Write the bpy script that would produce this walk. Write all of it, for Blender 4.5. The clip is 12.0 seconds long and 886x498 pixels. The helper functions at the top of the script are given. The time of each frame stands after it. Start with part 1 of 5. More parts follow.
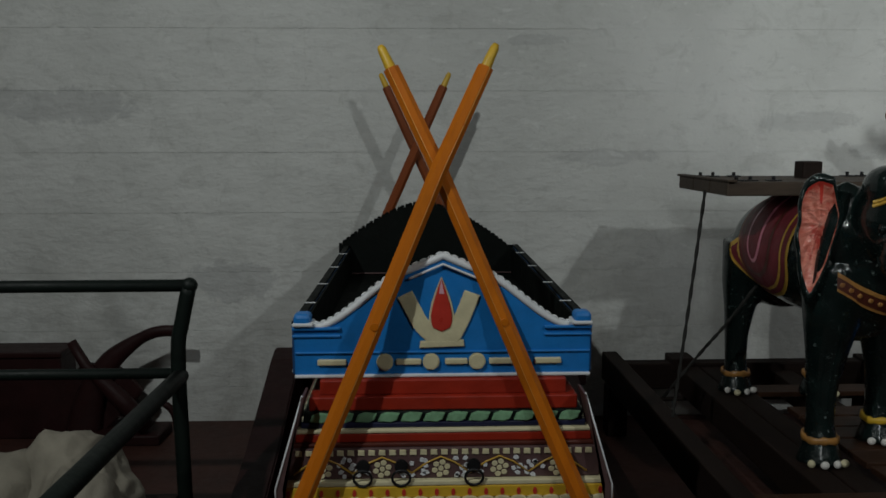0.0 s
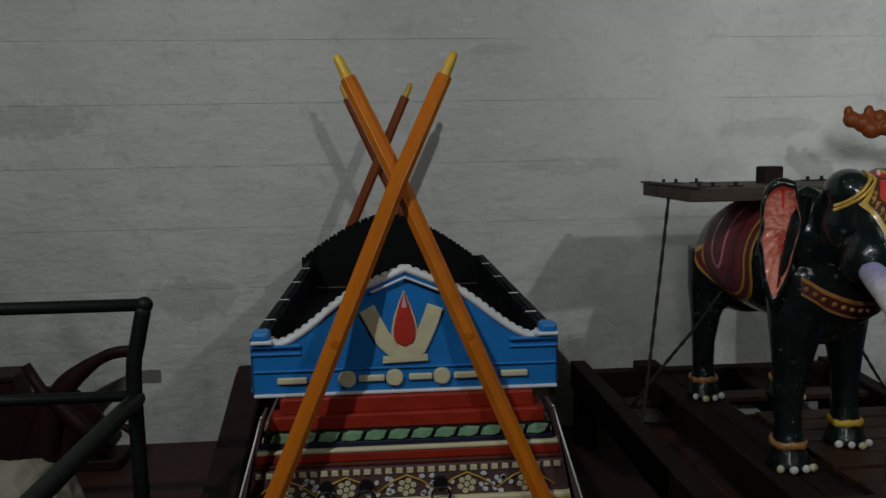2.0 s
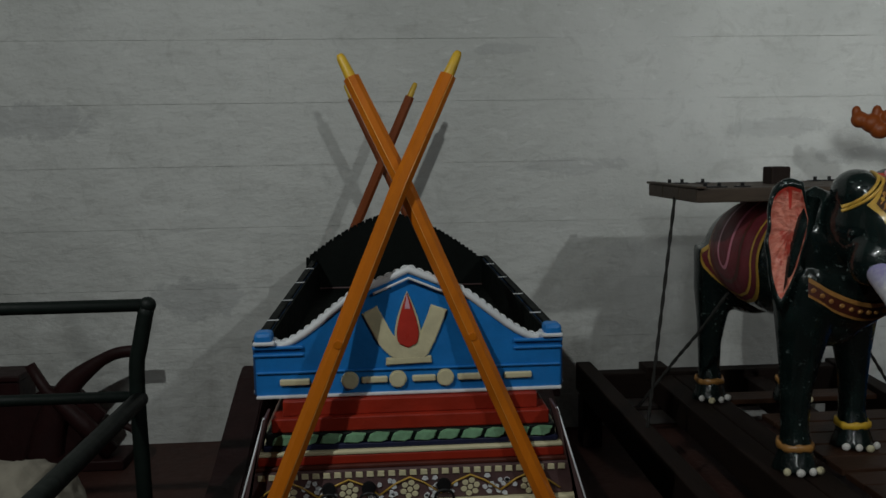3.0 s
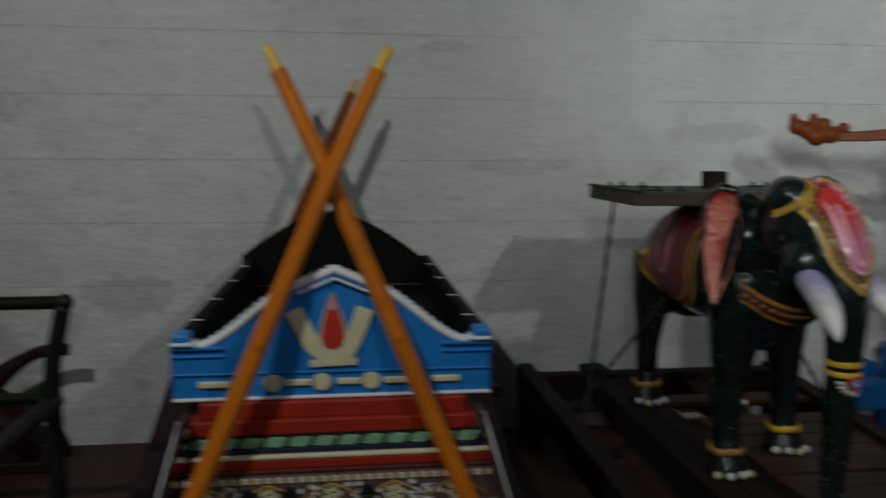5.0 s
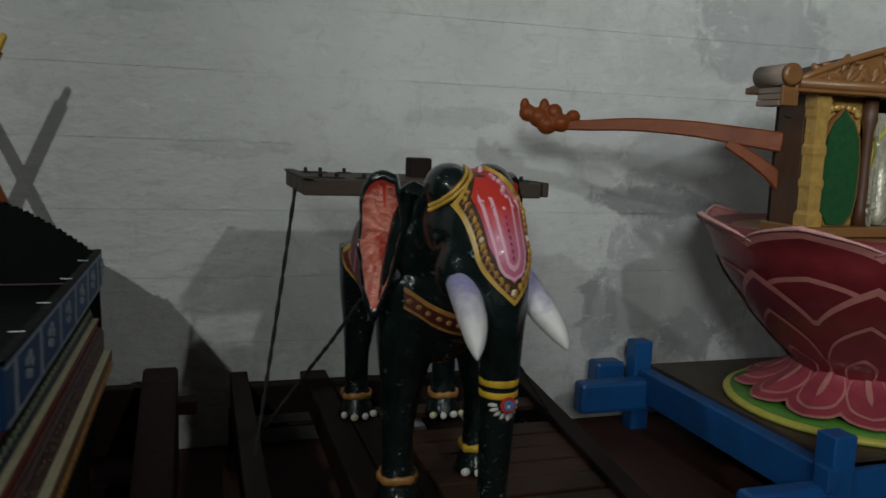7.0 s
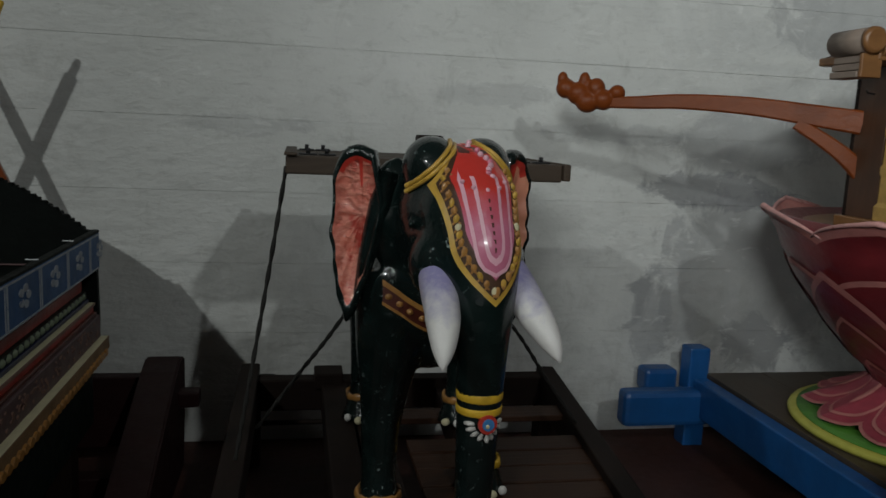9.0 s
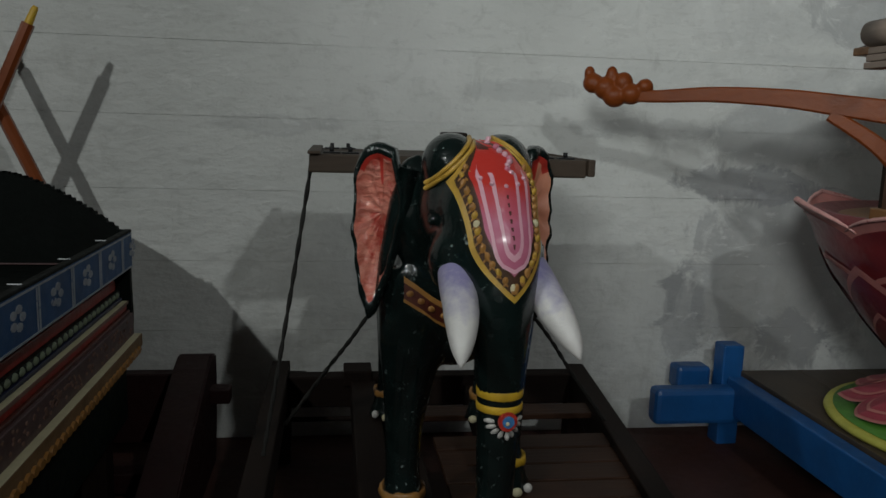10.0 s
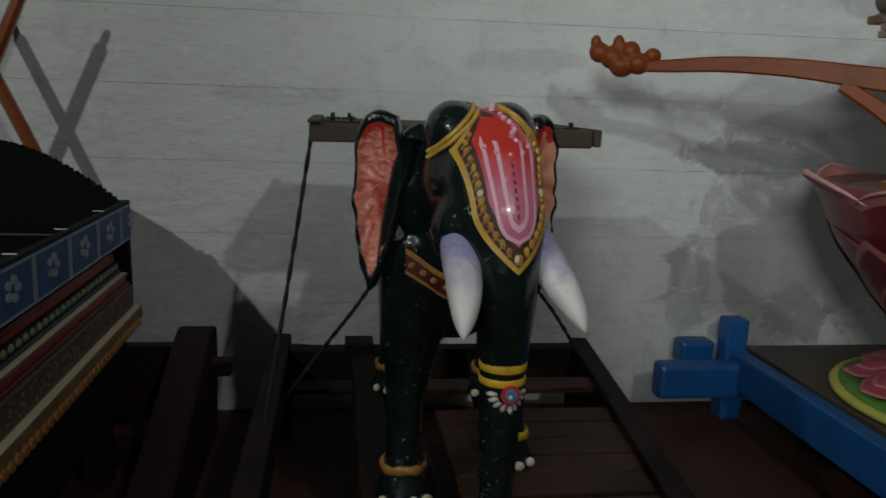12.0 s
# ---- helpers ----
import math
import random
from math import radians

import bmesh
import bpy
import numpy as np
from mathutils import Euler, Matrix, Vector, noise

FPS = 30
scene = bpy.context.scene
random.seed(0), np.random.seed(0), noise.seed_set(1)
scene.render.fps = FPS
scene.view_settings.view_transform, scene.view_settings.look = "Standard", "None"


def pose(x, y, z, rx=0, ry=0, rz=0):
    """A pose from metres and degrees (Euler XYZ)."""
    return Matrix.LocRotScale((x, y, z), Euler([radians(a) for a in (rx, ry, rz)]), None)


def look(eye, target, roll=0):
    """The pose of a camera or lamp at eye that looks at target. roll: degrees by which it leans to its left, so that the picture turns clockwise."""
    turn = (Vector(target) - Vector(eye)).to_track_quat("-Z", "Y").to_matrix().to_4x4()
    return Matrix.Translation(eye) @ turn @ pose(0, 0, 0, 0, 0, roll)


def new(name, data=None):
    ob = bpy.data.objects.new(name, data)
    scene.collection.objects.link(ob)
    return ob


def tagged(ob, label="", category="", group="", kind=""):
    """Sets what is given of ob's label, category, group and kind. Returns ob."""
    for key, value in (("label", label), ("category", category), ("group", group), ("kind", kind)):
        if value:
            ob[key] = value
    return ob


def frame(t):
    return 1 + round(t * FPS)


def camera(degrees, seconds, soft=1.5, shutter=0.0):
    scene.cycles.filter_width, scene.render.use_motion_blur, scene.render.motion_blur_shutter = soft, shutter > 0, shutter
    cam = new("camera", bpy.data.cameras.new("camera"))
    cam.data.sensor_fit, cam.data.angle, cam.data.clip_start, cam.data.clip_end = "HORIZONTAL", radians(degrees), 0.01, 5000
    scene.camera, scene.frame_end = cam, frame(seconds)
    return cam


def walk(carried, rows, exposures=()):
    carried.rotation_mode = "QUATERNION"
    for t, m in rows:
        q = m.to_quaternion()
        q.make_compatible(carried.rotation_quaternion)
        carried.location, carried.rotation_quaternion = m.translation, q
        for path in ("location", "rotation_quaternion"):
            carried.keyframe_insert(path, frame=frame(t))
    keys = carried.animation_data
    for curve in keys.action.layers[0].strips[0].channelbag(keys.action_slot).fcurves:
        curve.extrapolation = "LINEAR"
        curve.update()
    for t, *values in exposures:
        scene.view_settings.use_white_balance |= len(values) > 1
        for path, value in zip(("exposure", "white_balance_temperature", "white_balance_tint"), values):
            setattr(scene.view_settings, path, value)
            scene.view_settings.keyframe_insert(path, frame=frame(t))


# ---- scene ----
cam = camera(59.1, 12.0, soft=1.5, shutter=1.0)
PATH = [
    (0, (-0.075, 0.041, 1.631), (-0.009, 2.022, 1.361), -0.1),
    (0.5, (-0.069, 0.067, 1.624), (0.006, 2.045, 1.34), 0.1),
    (1, (-0.058, 0.072, 1.632), (0.054, 2.053, 1.378), -0.5),
    (1.5, (-0.045, 0.099, 1.621), (0.106, 2.076, 1.357), -0.5),
    (2, (-0.051, 0.089, 1.627), (0.094, 2.069, 1.385), -1.0),
    (2.5, (-0.047, 0.097, 1.626), (0.088, 2.077, 1.381), -1.1),
    (4.5, (-0.04, 0.13, 1.631), (0.094, 2.113, 1.407), -0.4),
    (5, (0.037, 0.15, 1.625), (0.28, 2.119, 1.379), 0.3),
    (5.5, (0.197, 0.184, 1.626), (0.654, 2.113, 1.358), 1.7),
    (6, (0.407, 0.324, 1.615), (1.023, 2.21, 1.361), 3.0),
    (6.2, (0.482, 0.394, 1.62), (1.172, 2.251, 1.346), 2.8),
    (6.5, (0.648, 0.457, 1.616), (1.344, 2.307, 1.314), -0.1),
    (6.7, (0.742, 0.449, 1.617), (1.383, 2.324, 1.346), 0.9),
    (8.3, (1.157, 0.728, 1.548), (1.606, 2.65, 1.225), 2.0),
    (8.5, (1.168, 0.717, 1.554), (1.584, 2.65, 1.249), 2.5),
    (9, (1.235, 0.734, 1.569), (1.606, 2.676, 1.266), 2.6),
    (9.5, (1.26, 0.729, 1.569), (1.556, 2.681, 1.249), 2.6),
    (10, (1.278, 0.729, 1.569), (1.556, 2.685, 1.256), 1.8),
    (10.5, (1.281, 0.735, 1.568), (1.584, 2.685, 1.243), 2.3),
    (11, (1.281, 0.747, 1.559), (1.577, 2.692, 1.2), 1.9),
    (11.5, (1.281, 0.755, 1.552), (1.59, 2.692, 1.163), 2.0),
    (12, (1.284, 0.769, 1.551), (1.556, 2.714, 1.175), 2.0),
]
walk(cam, [(t, look(eye, target, roll)) for t, eye, target, roll in PATH])

# ---- world, lamps ----
world = bpy.data.worlds.new("world")
scene.world = world
world.use_nodes = True
world.node_tree.nodes["Background"].inputs[0].default_value = (0.88, 0.93, 1.0, 1)
world.node_tree.nodes["Background"].inputs[1].default_value = 0.026


def lamp(name, place, target, power, size, colour):
    data = bpy.data.lights.new(name, "AREA")
    data.shape, data.size, data.energy, data.color = "DISK", size, power, colour
    ob = new(name, data)
    ob.matrix_world = look(place, target)
    return ob


lamp("ceiling_lamp_west", (-1.88, -0.1, 4.05), (0.6, 4.5, 1.0), 49, 0.10, (0.95, 1.0, 0.975)).data.spread = radians(165)
lamp("ceiling_lamp_east", (2.7, -1.2, 3.8), (2.2, 4.5, 1.6), 27, 0.14, (0.95, 1.0, 0.985)).data.spread = radians(150)
# Added soft fill with no known fixture, to brighten the east wall and fronts.
lamp("fill_lamp_back", (-0.6, -4.0, 3.7), (5.2, 4.5, 3.1), 36, 1.6, (0.95, 1.0, 0.985)).data.spread = radians(54)


# ---- materials ----
def nodes_of(name):
    m = bpy.data.materials.new(name)
    m.use_nodes = True
    return m, m.node_tree.nodes, m.node_tree.links, m.node_tree.nodes["Principled BSDF"]


def noise_node(n, l, scale, detail=4.0, rough=0.55, distort=0.0, stretch=None):
    g = n.new("ShaderNodeNewGeometry")
    t = n.new("ShaderNodeTexNoise")
    t.inputs["Scale"].default_value, t.inputs["Detail"].default_value = scale, detail
    t.inputs["Roughness"].default_value, t.inputs["Distortion"].default_value = rough, distort
    if stretch:
        mp = n.new("ShaderNodeMapping")
        mp.inputs["Scale"].default_value = stretch
        l.new(g.outputs["Position"], mp.inputs["Vector"])
        l.new(mp.outputs["Vector"], t.inputs["Vector"])
    else:
        l.new(g.outputs["Position"], t.inputs["Vector"])
    return t.outputs["Fac"]


def ramp(n, l, fac, a, b):
    r = n.new("ShaderNodeMapRange")
    r.inputs["From Min"].default_value, r.inputs["From Max"].default_value = a, b
    l.new(fac, r.inputs["Value"])
    return r.outputs["Result"]


def mix(n, l, fac, a, b):
    m = n.new("ShaderNodeMix")
    m.data_type = "RGBA"
    if isinstance(fac, (int, float)):
        m.inputs[0].default_value = fac
    else:
        l.new(fac, m.inputs[0])
    for k, v in ((6, a), (7, b)):
        if isinstance(v, tuple):
            m.inputs[k].default_value = (*v, 1)
        else:
            l.new(v, m.inputs[k])
    return m.outputs[2]


def bump(n, l, p, height, strength, distance=0.01):
    b = n.new("ShaderNodeBump")
    b.inputs["Strength"].default_value, b.inputs["Distance"].default_value = strength, distance
    l.new(height, b.inputs["Height"])
    l.new(b.outputs["Normal"], p.inputs["Normal"])


def times(n, l, a, b):
    m = n.new("ShaderNodeMath")
    m.operation = "MULTIPLY"
    l.new(a, m.inputs[0])
    if isinstance(b, (int, float)):
        m.inputs[1].default_value = b
    else:
        l.new(b, m.inputs[1])
    return m.outputs[0]


def paint(name, colour, rough=0.4, grain=0.18, scale=14.0, chip=None, chip_at=0.68, lumps=0.25, lump_scale=30.0, metal=0.0, coat=0.0, grime=0.35, gloss=0.5):
    """Old brushed paint: tone drifts at two scales, grime, chips and a lumpy skin."""
    m, n, l, p = nodes_of(name)
    c = colour
    dark = tuple(v * (1 - grain * 1.6) for v in c)
    light = tuple(min(1, v * (1 + grain)) for v in c)
    base = mix(n, l, noise_node(n, l, scale, 5), dark, light)
    base = mix(n, l, times(n, l, ramp(n, l, noise_node(n, l, 3.1, 6, 0.65), 0.5, 0.75), grime), base, tuple(v * 0.4 + 0.008 for v in c))
    if chip:
        f = ramp(n, l, noise_node(n, l, 38.0, 8, 0.7, 0.4), chip_at, chip_at + 0.03)
        f = times(n, l, f, ramp(n, l, noise_node(n, l, 5.0, 3), 0.45, 0.6))
        base = mix(n, l, f, base, chip)
    l.new(base, p.inputs["Base Color"])
    rr = n.new("ShaderNodeMapRange")
    rr.inputs["To Min"].default_value, rr.inputs["To Max"].default_value = max(0.05, rough - 0.12), min(1, rough + 0.2)
    l.new(noise_node(n, l, 22.0, 6), rr.inputs["Value"])
    l.new(rr.outputs["Result"], p.inputs["Roughness"])
    p.inputs["Metallic"].default_value = metal
    p.inputs["Specular IOR Level"].default_value = gloss
    p.inputs["Coat Weight"].default_value = coat
    p.inputs["Coat Roughness"].default_value = 0.15
    bump(n, l, p, noise_node(n, l, lump_scale, 5, 0.6), lumps)
    return m


def wood(name, a, b, rough=0.5, axis=(1, 0.12, 1), lumps=0.3, coat=0.0, gloss=0.5):
    """Timber with long grain along y unless another stretch is given."""
    m, n, l, p = nodes_of(name)
    f = noise_node(n, l, 26.0, 6, 0.6, 1.2, axis)
    base = mix(n, l, f, a, b)
    base = mix(n, l, times(n, l, ramp(n, l, noise_node(n, l, 4.0, 5), 0.5, 0.8), 0.6), base, tuple(v * 0.35 for v in a))
    oi = n.new("ShaderNodeObjectInfo")
    base = mix(n, l, times(n, l, oi.outputs["Random"], 0.35), base, tuple(v * 0.55 for v in b))
    l.new(base, p.inputs["Base Color"])
    p.inputs["Roughness"].default_value = rough
    p.inputs["Specular IOR Level"].default_value = gloss
    p.inputs["Coat Weight"].default_value = coat
    bump(n, l, p, f, lumps, 0.006)
    return m


def wall_paint():
    m, n, l, p = nodes_of("whitewashed_masonry")
    base = mix(n, l, noise_node(n, l, 2.3, 6, 0.6), (0.60, 0.61, 0.585), (0.74, 0.75, 0.73))
    base = mix(n, l, times(n, l, ramp(n, l, noise_node(n, l, 0.9, 3, 0.5, 0.4), 0.42, 0.66), 0.4), base, (0.44, 0.45, 0.43))
    base = mix(n, l, times(n, l, ramp(n, l, noise_node(n, l, 6.0, 8, 0.72, 0.9), 0.53, 0.68), 0.4), base, (0.42, 0.425, 0.40))
    damp = ramp(n, l, noise_node(n, l, 1.15, 8, 0.66, 1.2), 0.44, 0.56)
    g = n.new("ShaderNodeNewGeometry")
    s = n.new("ShaderNodeSeparateXYZ")
    l.new(g.outputs["Position"], s.inputs[0])
    east = ramp(n, l, s.outputs["X"], 2.2, 3.6)
    base = mix(n, l, times(n, l, times(n, l, damp, east), 0.22), base, (0.30, 0.31, 0.325))
    rag = noise_node(n, l, 5.5, 7, 0.68, 0.8)

    def blot(cx, cz, rx, rz, depth, tone):
        """A grey patch of its own place and size with a ragged edge: damp stain or painted shadow."""
        d = n.new("ShaderNodeVectorMath")
        d.operation = "SUBTRACT"
        l.new(g.outputs["Position"], d.inputs[0])
        d.inputs[1].default_value = (cx, 4.526, cz)
        k = n.new("ShaderNodeVectorMath")
        k.operation = "MULTIPLY"
        l.new(d.outputs[0], k.inputs[0])
        k.inputs[1].default_value = (1 / rx, 0, 1 / rz)
        ln = n.new("ShaderNodeVectorMath")
        ln.operation = "LENGTH"
        l.new(k.outputs[0], ln.inputs[0])
        a = n.new("ShaderNodeMath")
        a.operation = "MULTIPLY_ADD"
        l.new(rag, a.inputs[0])
        a.inputs[1].default_value = 2.2
        l.new(ln.outputs["Value"], a.inputs[2])
        return mix(n, l, times(n, l, ramp(n, l, a.outputs[0], 2.16, 1.94), depth), base, tone)

    # Patches at x 3.45, z 1.31 and x 2.85, z 1.58 paint arm shadows.
    for cx, cz, rx, rz, depth in ((-2.1, 1.83, 0.5, 0.1, 0.28), (3.45, 1.31, 0.40, 0.10, 0.6), (3.62, 0.80, 0.55, 0.5, 0.42), (3.72, 0.48, 0.24, 0.18, 0.5), (3.1, 0.6, 0.12, 0.26, 0.4), (3.55, 1.55, 0.42, 0.18, 0.34),
                               (2.85, 1.58, 0.4, 0.05, 0.22), (-1.15, 0.85, 0.25, 0.12, 0.3), (1.35, 0.8, 0.25, 0.3, 0.14), (2.2, 1.75, 0.3, 0.06, 0.2), (4.1, 2.3, 0.5, 0.3, 0.4), (1.0, 1.55, 0.3, 0.05, 0.2), (0.6, 2.2, 0.2, 0.03, 0.2)):
        base = blot(cx, cz, rx, rz, depth, (0.23, 0.235, 0.25))
    low = ramp(n, l, s.outputs["Z"], 1.3, 0.3)
    streak = ramp(n, l, noise_node(n, l, 3.0, 6, 0.65, 0.5, (1, 1, 0.45)), 0.47, 0.68)
    base = mix(n, l, times(n, l, times(n, l, streak, low), 0.6), base, (0.34, 0.335, 0.31))
    flake = ramp(n, l, noise_node(n, l, 13.0, 9, 0.7, 0.3, (1, 1, 1.6)), 0.575, 0.62)
    base = mix(n, l, times(n, l, flake, 0.2), base, (0.40, 0.405, 0.39))
    brushed = ramp(n, l, noise_node(n, l, 5.0, 7, 0.65, 0.2, (1, 1, 5.0)), 0.58, 0.66)
    base = mix(n, l, times(n, l, brushed, 0.22), base, (0.42, 0.42, 0.405))
    pale = ramp(n, l, noise_node(n, l, 7.0, 8, 0.68, 0.4, (1, 1, 2.2)), 0.6, 0.67)
    base = mix(n, l, times(n, l, pale, 0.35), base, (0.80, 0.81, 0.79))
    l.new(base, p.inputs["Base Color"])
    p.inputs["Roughness"].default_value = 0.75
    h = n.new("ShaderNodeMath")
    h.operation = "ADD"
    l.new(times(n, l, noise_node(n, l, 4.2, 7, 0.58, 0.0, (1, 1, 1.7)), 3.0), h.inputs[0])
    l.new(times(n, l, noise_node(n, l, 48.0, 3), 0.22), h.inputs[1])
    bump(n, l, p, h.outputs[0], 0.34, 0.03)
    return m


M_wall = wall_paint()
M_plain = paint("old_grey_plaster", (0.13, 0.125, 0.115), 0.85, 0.12, 3.0)
M_floor = paint("red_oxide_floor", (0.058, 0.019, 0.013), 0.6, 0.4, 5.0, chip=(0.11, 0.052, 0.034), chip_at=0.66, lumps=0.3)
M_black = paint("black_green_enamel", (0.006, 0.013, 0.012), 0.2, 0.5, 20.0, chip=(0.22, 0.27, 0.26), chip_at=0.615, lumps=0.5, lump_scale=26.0, coat=0.55, gloss=0.3)
M_black.node_tree.nodes["Principled BSDF"].inputs["Coat Roughness"].default_value = 0.07
M_pink = paint("rose_paint", (0.62, 0.18, 0.26), 0.3, 0.15, 20.0, coat=0.4)
M_pale = paint("pale_pink_paint", (0.75, 0.42, 0.50), 0.3, 0.12, 20.0, coat=0.4)
M_red = paint("vermilion_paint", (0.55, 0.045, 0.03), 0.28, 0.2, 18.0, coat=0.5)
def wrinkled_ear():
    m, n, l, p = nodes_of("salmon_ear_paint")
    f = noise_node(n, l, 44.0, 6, 0.6, 0.6, (0.6, 0.6, 1.3))
    base = mix(n, l, ramp(n, l, f, 0.35, 0.65), (0.62, 0.15, 0.10), (0.78, 0.30, 0.22))
    base = mix(n, l, times(n, l, ramp(n, l, noise_node(n, l, 16.0, 4, 0.6, 0.5), 0.55, 0.66), 0.85), base, (0.5, 0.03, 0.02))
    l.new(base, p.inputs["Base Color"])
    p.inputs["Roughness"].default_value = 0.22
    p.inputs["Coat Weight"].default_value = 1.0
    p.inputs["Coat Roughness"].default_value = 0.06
    bump(n, l, p, f, 1.0, 0.02)
    return m


M_salmon = wrinkled_ear()


def flushed_paint():
    """Vermilion at the crown brushed out into rose lower down."""
    m, n, l, p = nodes_of("vermilion_to_rose")
    g = n.new("ShaderNodeNewGeometry")
    s = n.new("ShaderNodeSeparateXYZ")
    l.new(g.outputs["Position"], s.inputs[0])
    a = n.new("ShaderNodeMath")
    a.operation = "MULTIPLY_ADD"
    l.new(noise_node(n, l, 26.0, 4), a.inputs[0])
    a.inputs[1].default_value = 0.07
    l.new(s.outputs["Z"], a.inputs[2])
    rose = mix(n, l, noise_node(n, l, 24.0, 5), (0.42, 0.09, 0.16), (0.60, 0.19, 0.29))
    base = mix(n, l, ramp(n, l, a.outputs[0], 1.38, 1.47), rose, (0.55, 0.04, 0.03))
    l.new(base, p.inputs["Base Color"])
    p.inputs["Roughness"].default_value = 0.28
    p.inputs["Coat Weight"].default_value = 0.5
    bump(n, l, p, noise_node(n, l, 34.0, 4), 0.3)
    return m


M_flush = flushed_paint()
# Strip and inlay tones dimmed to carry the shade on the palanquin's sides.
M_dullpink = paint("shaded_rose_strip", (0.22, 0.12, 0.09), 0.55, 0.3, 18.0)
M_tan = paint("shaded_tan_rail", (0.23, 0.13, 0.055), 0.55, 0.35, 16.0)
M_gold = paint("yellow_ochre_gilt", (0.55, 0.33, 0.05), 0.35, 0.3, 40.0, coat=0.2)
M_brown = paint("dark_red_ground", (0.09, 0.02, 0.012), 0.4, 0.3, 20.0)
M_ivory = paint("ivory_tusk_paint", (0.72, 0.70, 0.66), 0.4, 0.12, 12.0)


def tusk_paint():
    """Ivory white with lilac brushed round the root."""
    m, n, l, p = nodes_of("ivory_and_lilac_paint")
    g = n.new("ShaderNodeNewGeometry")
    s = n.new("ShaderNodeSeparateXYZ")
    l.new(g.outputs["Position"], s.inputs[0])
    a = n.new("ShaderNodeMath")
    a.operation = "MULTIPLY_ADD"
    l.new(noise_node(n, l, 38.0, 5), a.inputs[0])
    a.inputs[1].default_value = 0.12
    l.new(s.outputs["Z"], a.inputs[2])
    ivory = mix(n, l, noise_node(n, l, 14.0, 5), (0.60, 0.59, 0.58), (0.76, 0.74, 0.71))
    l.new(mix(n, l, ramp(n, l, a.outputs[0], 1.19, 1.29), ivory, (0.27, 0.25, 0.44)), p.inputs["Base Color"])
    p.inputs["Roughness"].default_value = 0.38
    bump(n, l, p, noise_node(n, l, 30.0, 4), 0.3)
    return m


M_tusk = tusk_paint()
M_cream = paint("cream_paint", (0.68, 0.62, 0.40), 0.45, 0.15, 20.0)
M_maroon = paint("maroon_cloth_paint", (0.17, 0.026, 0.034), 0.45, 0.35, 16.0, gloss=0.3)
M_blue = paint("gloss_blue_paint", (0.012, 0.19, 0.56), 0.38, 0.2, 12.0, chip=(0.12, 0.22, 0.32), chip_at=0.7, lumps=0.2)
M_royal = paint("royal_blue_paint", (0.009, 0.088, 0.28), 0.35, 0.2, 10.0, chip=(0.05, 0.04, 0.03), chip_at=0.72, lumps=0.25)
# Side blue and scroll white: the side's shade is mixed into the paint colours.
M_sideblue = paint("shaded_side_blue", (0.012, 0.075, 0.21), 0.55, 0.3, 12.0, chip=(0.05, 0.04, 0.03), chip_at=0.66)
M_shadewhite = paint("shaded_white_scroll", (0.34, 0.37, 0.42), 0.6, 0.3, 25.0, chip=(0.03, 0.08, 0.2), chip_at=0.58)
M_white = paint("white_trim_paint", (0.72, 0.74, 0.76), 0.5, 0.15, 25.0, chip=(0.1, 0.2, 0.4), chip_at=0.64)
M_yellow = paint("yellow_paint", (0.68, 0.42, 0.03), 0.4, 0.2, 20.0)
M_dkgreen = paint("bottle_green_paint", (0.005, 0.010, 0.008), 0.5, 0.3, 16.0, chip=(0.03, 0.028, 0.022), chip_at=0.64, gloss=0.25)
M_board = paint("black_board_paint", (0.004, 0.006, 0.005), 0.6, 0.3, 16.0, gloss=0.12)
# Teak darkened to paint in the side wall's shade; inner columns are truly dark.
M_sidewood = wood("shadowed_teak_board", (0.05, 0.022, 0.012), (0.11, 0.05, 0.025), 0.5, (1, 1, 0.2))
M_navy = paint("navy_paint", (0.012, 0.015, 0.05), 0.4, 0.3, 16.0)
M_band = paint("brown_band_paint", (0.10, 0.055, 0.055), 0.5, 0.25, 20.0)
M_orange = wood("varnished_orange_pole", (0.50, 0.118, 0.005), (0.70, 0.205, 0.011), 0.3, (1, 1, 0.1), 0.12, 0.5)
# Darker copy of the pole wood, painting in the dimness of the back pair.
M_shadepole = wood("shaded_red_pole", (0.20, 0.045, 0.012), (0.30, 0.075, 0.018), 0.35, (1, 1, 0.1), 0.12, 0.4)
M_poleline = paint("pale_orange_edge", (0.66, 0.30, 0.07), 0.3, 0.2, 20.0, chip=(0.45, 0.13, 0.02), chip_at=0.6)
M_basered = paint("brick_red_paint", (0.34, 0.024, 0.009), 0.4, 0.25, 12.0)
M_mint = paint("mint_leaf_paint", (0.24, 0.46, 0.27), 0.45, 0.4, 45.0)
# Leaf colour for the sides, with their shade put into it.
M_leafside = paint("shaded_sage_leaf", (0.20, 0.24, 0.16), 0.5, 0.35, 40.0)
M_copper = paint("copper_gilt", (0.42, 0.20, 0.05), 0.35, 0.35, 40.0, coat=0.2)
M_dark = wood("dark_stained_timber", (0.006, 0.0032, 0.0024), (0.020, 0.0102, 0.007), 0.7, gloss=0.2)
M_darkx = wood("dark_stained_crossbeam", (0.006, 0.0032, 0.0024), (0.020, 0.0102, 0.007), 0.7, (0.12, 1, 1), gloss=0.2)
M_plank = wood("worn_brown_plank", (0.016, 0.007, 0.004), (0.062, 0.027, 0.014), 0.55, (0.1, 1, 1), 0.5, gloss=0.22)
M_seat = wood("grey_brown_beam", (0.03, 0.021, 0.015), (0.085, 0.060, 0.042), 0.6, (0.12, 1, 1), gloss=0.25)
M_table = wood("table_plank", (0.045, 0.034, 0.024), (0.08, 0.06, 0.042), 0.45)
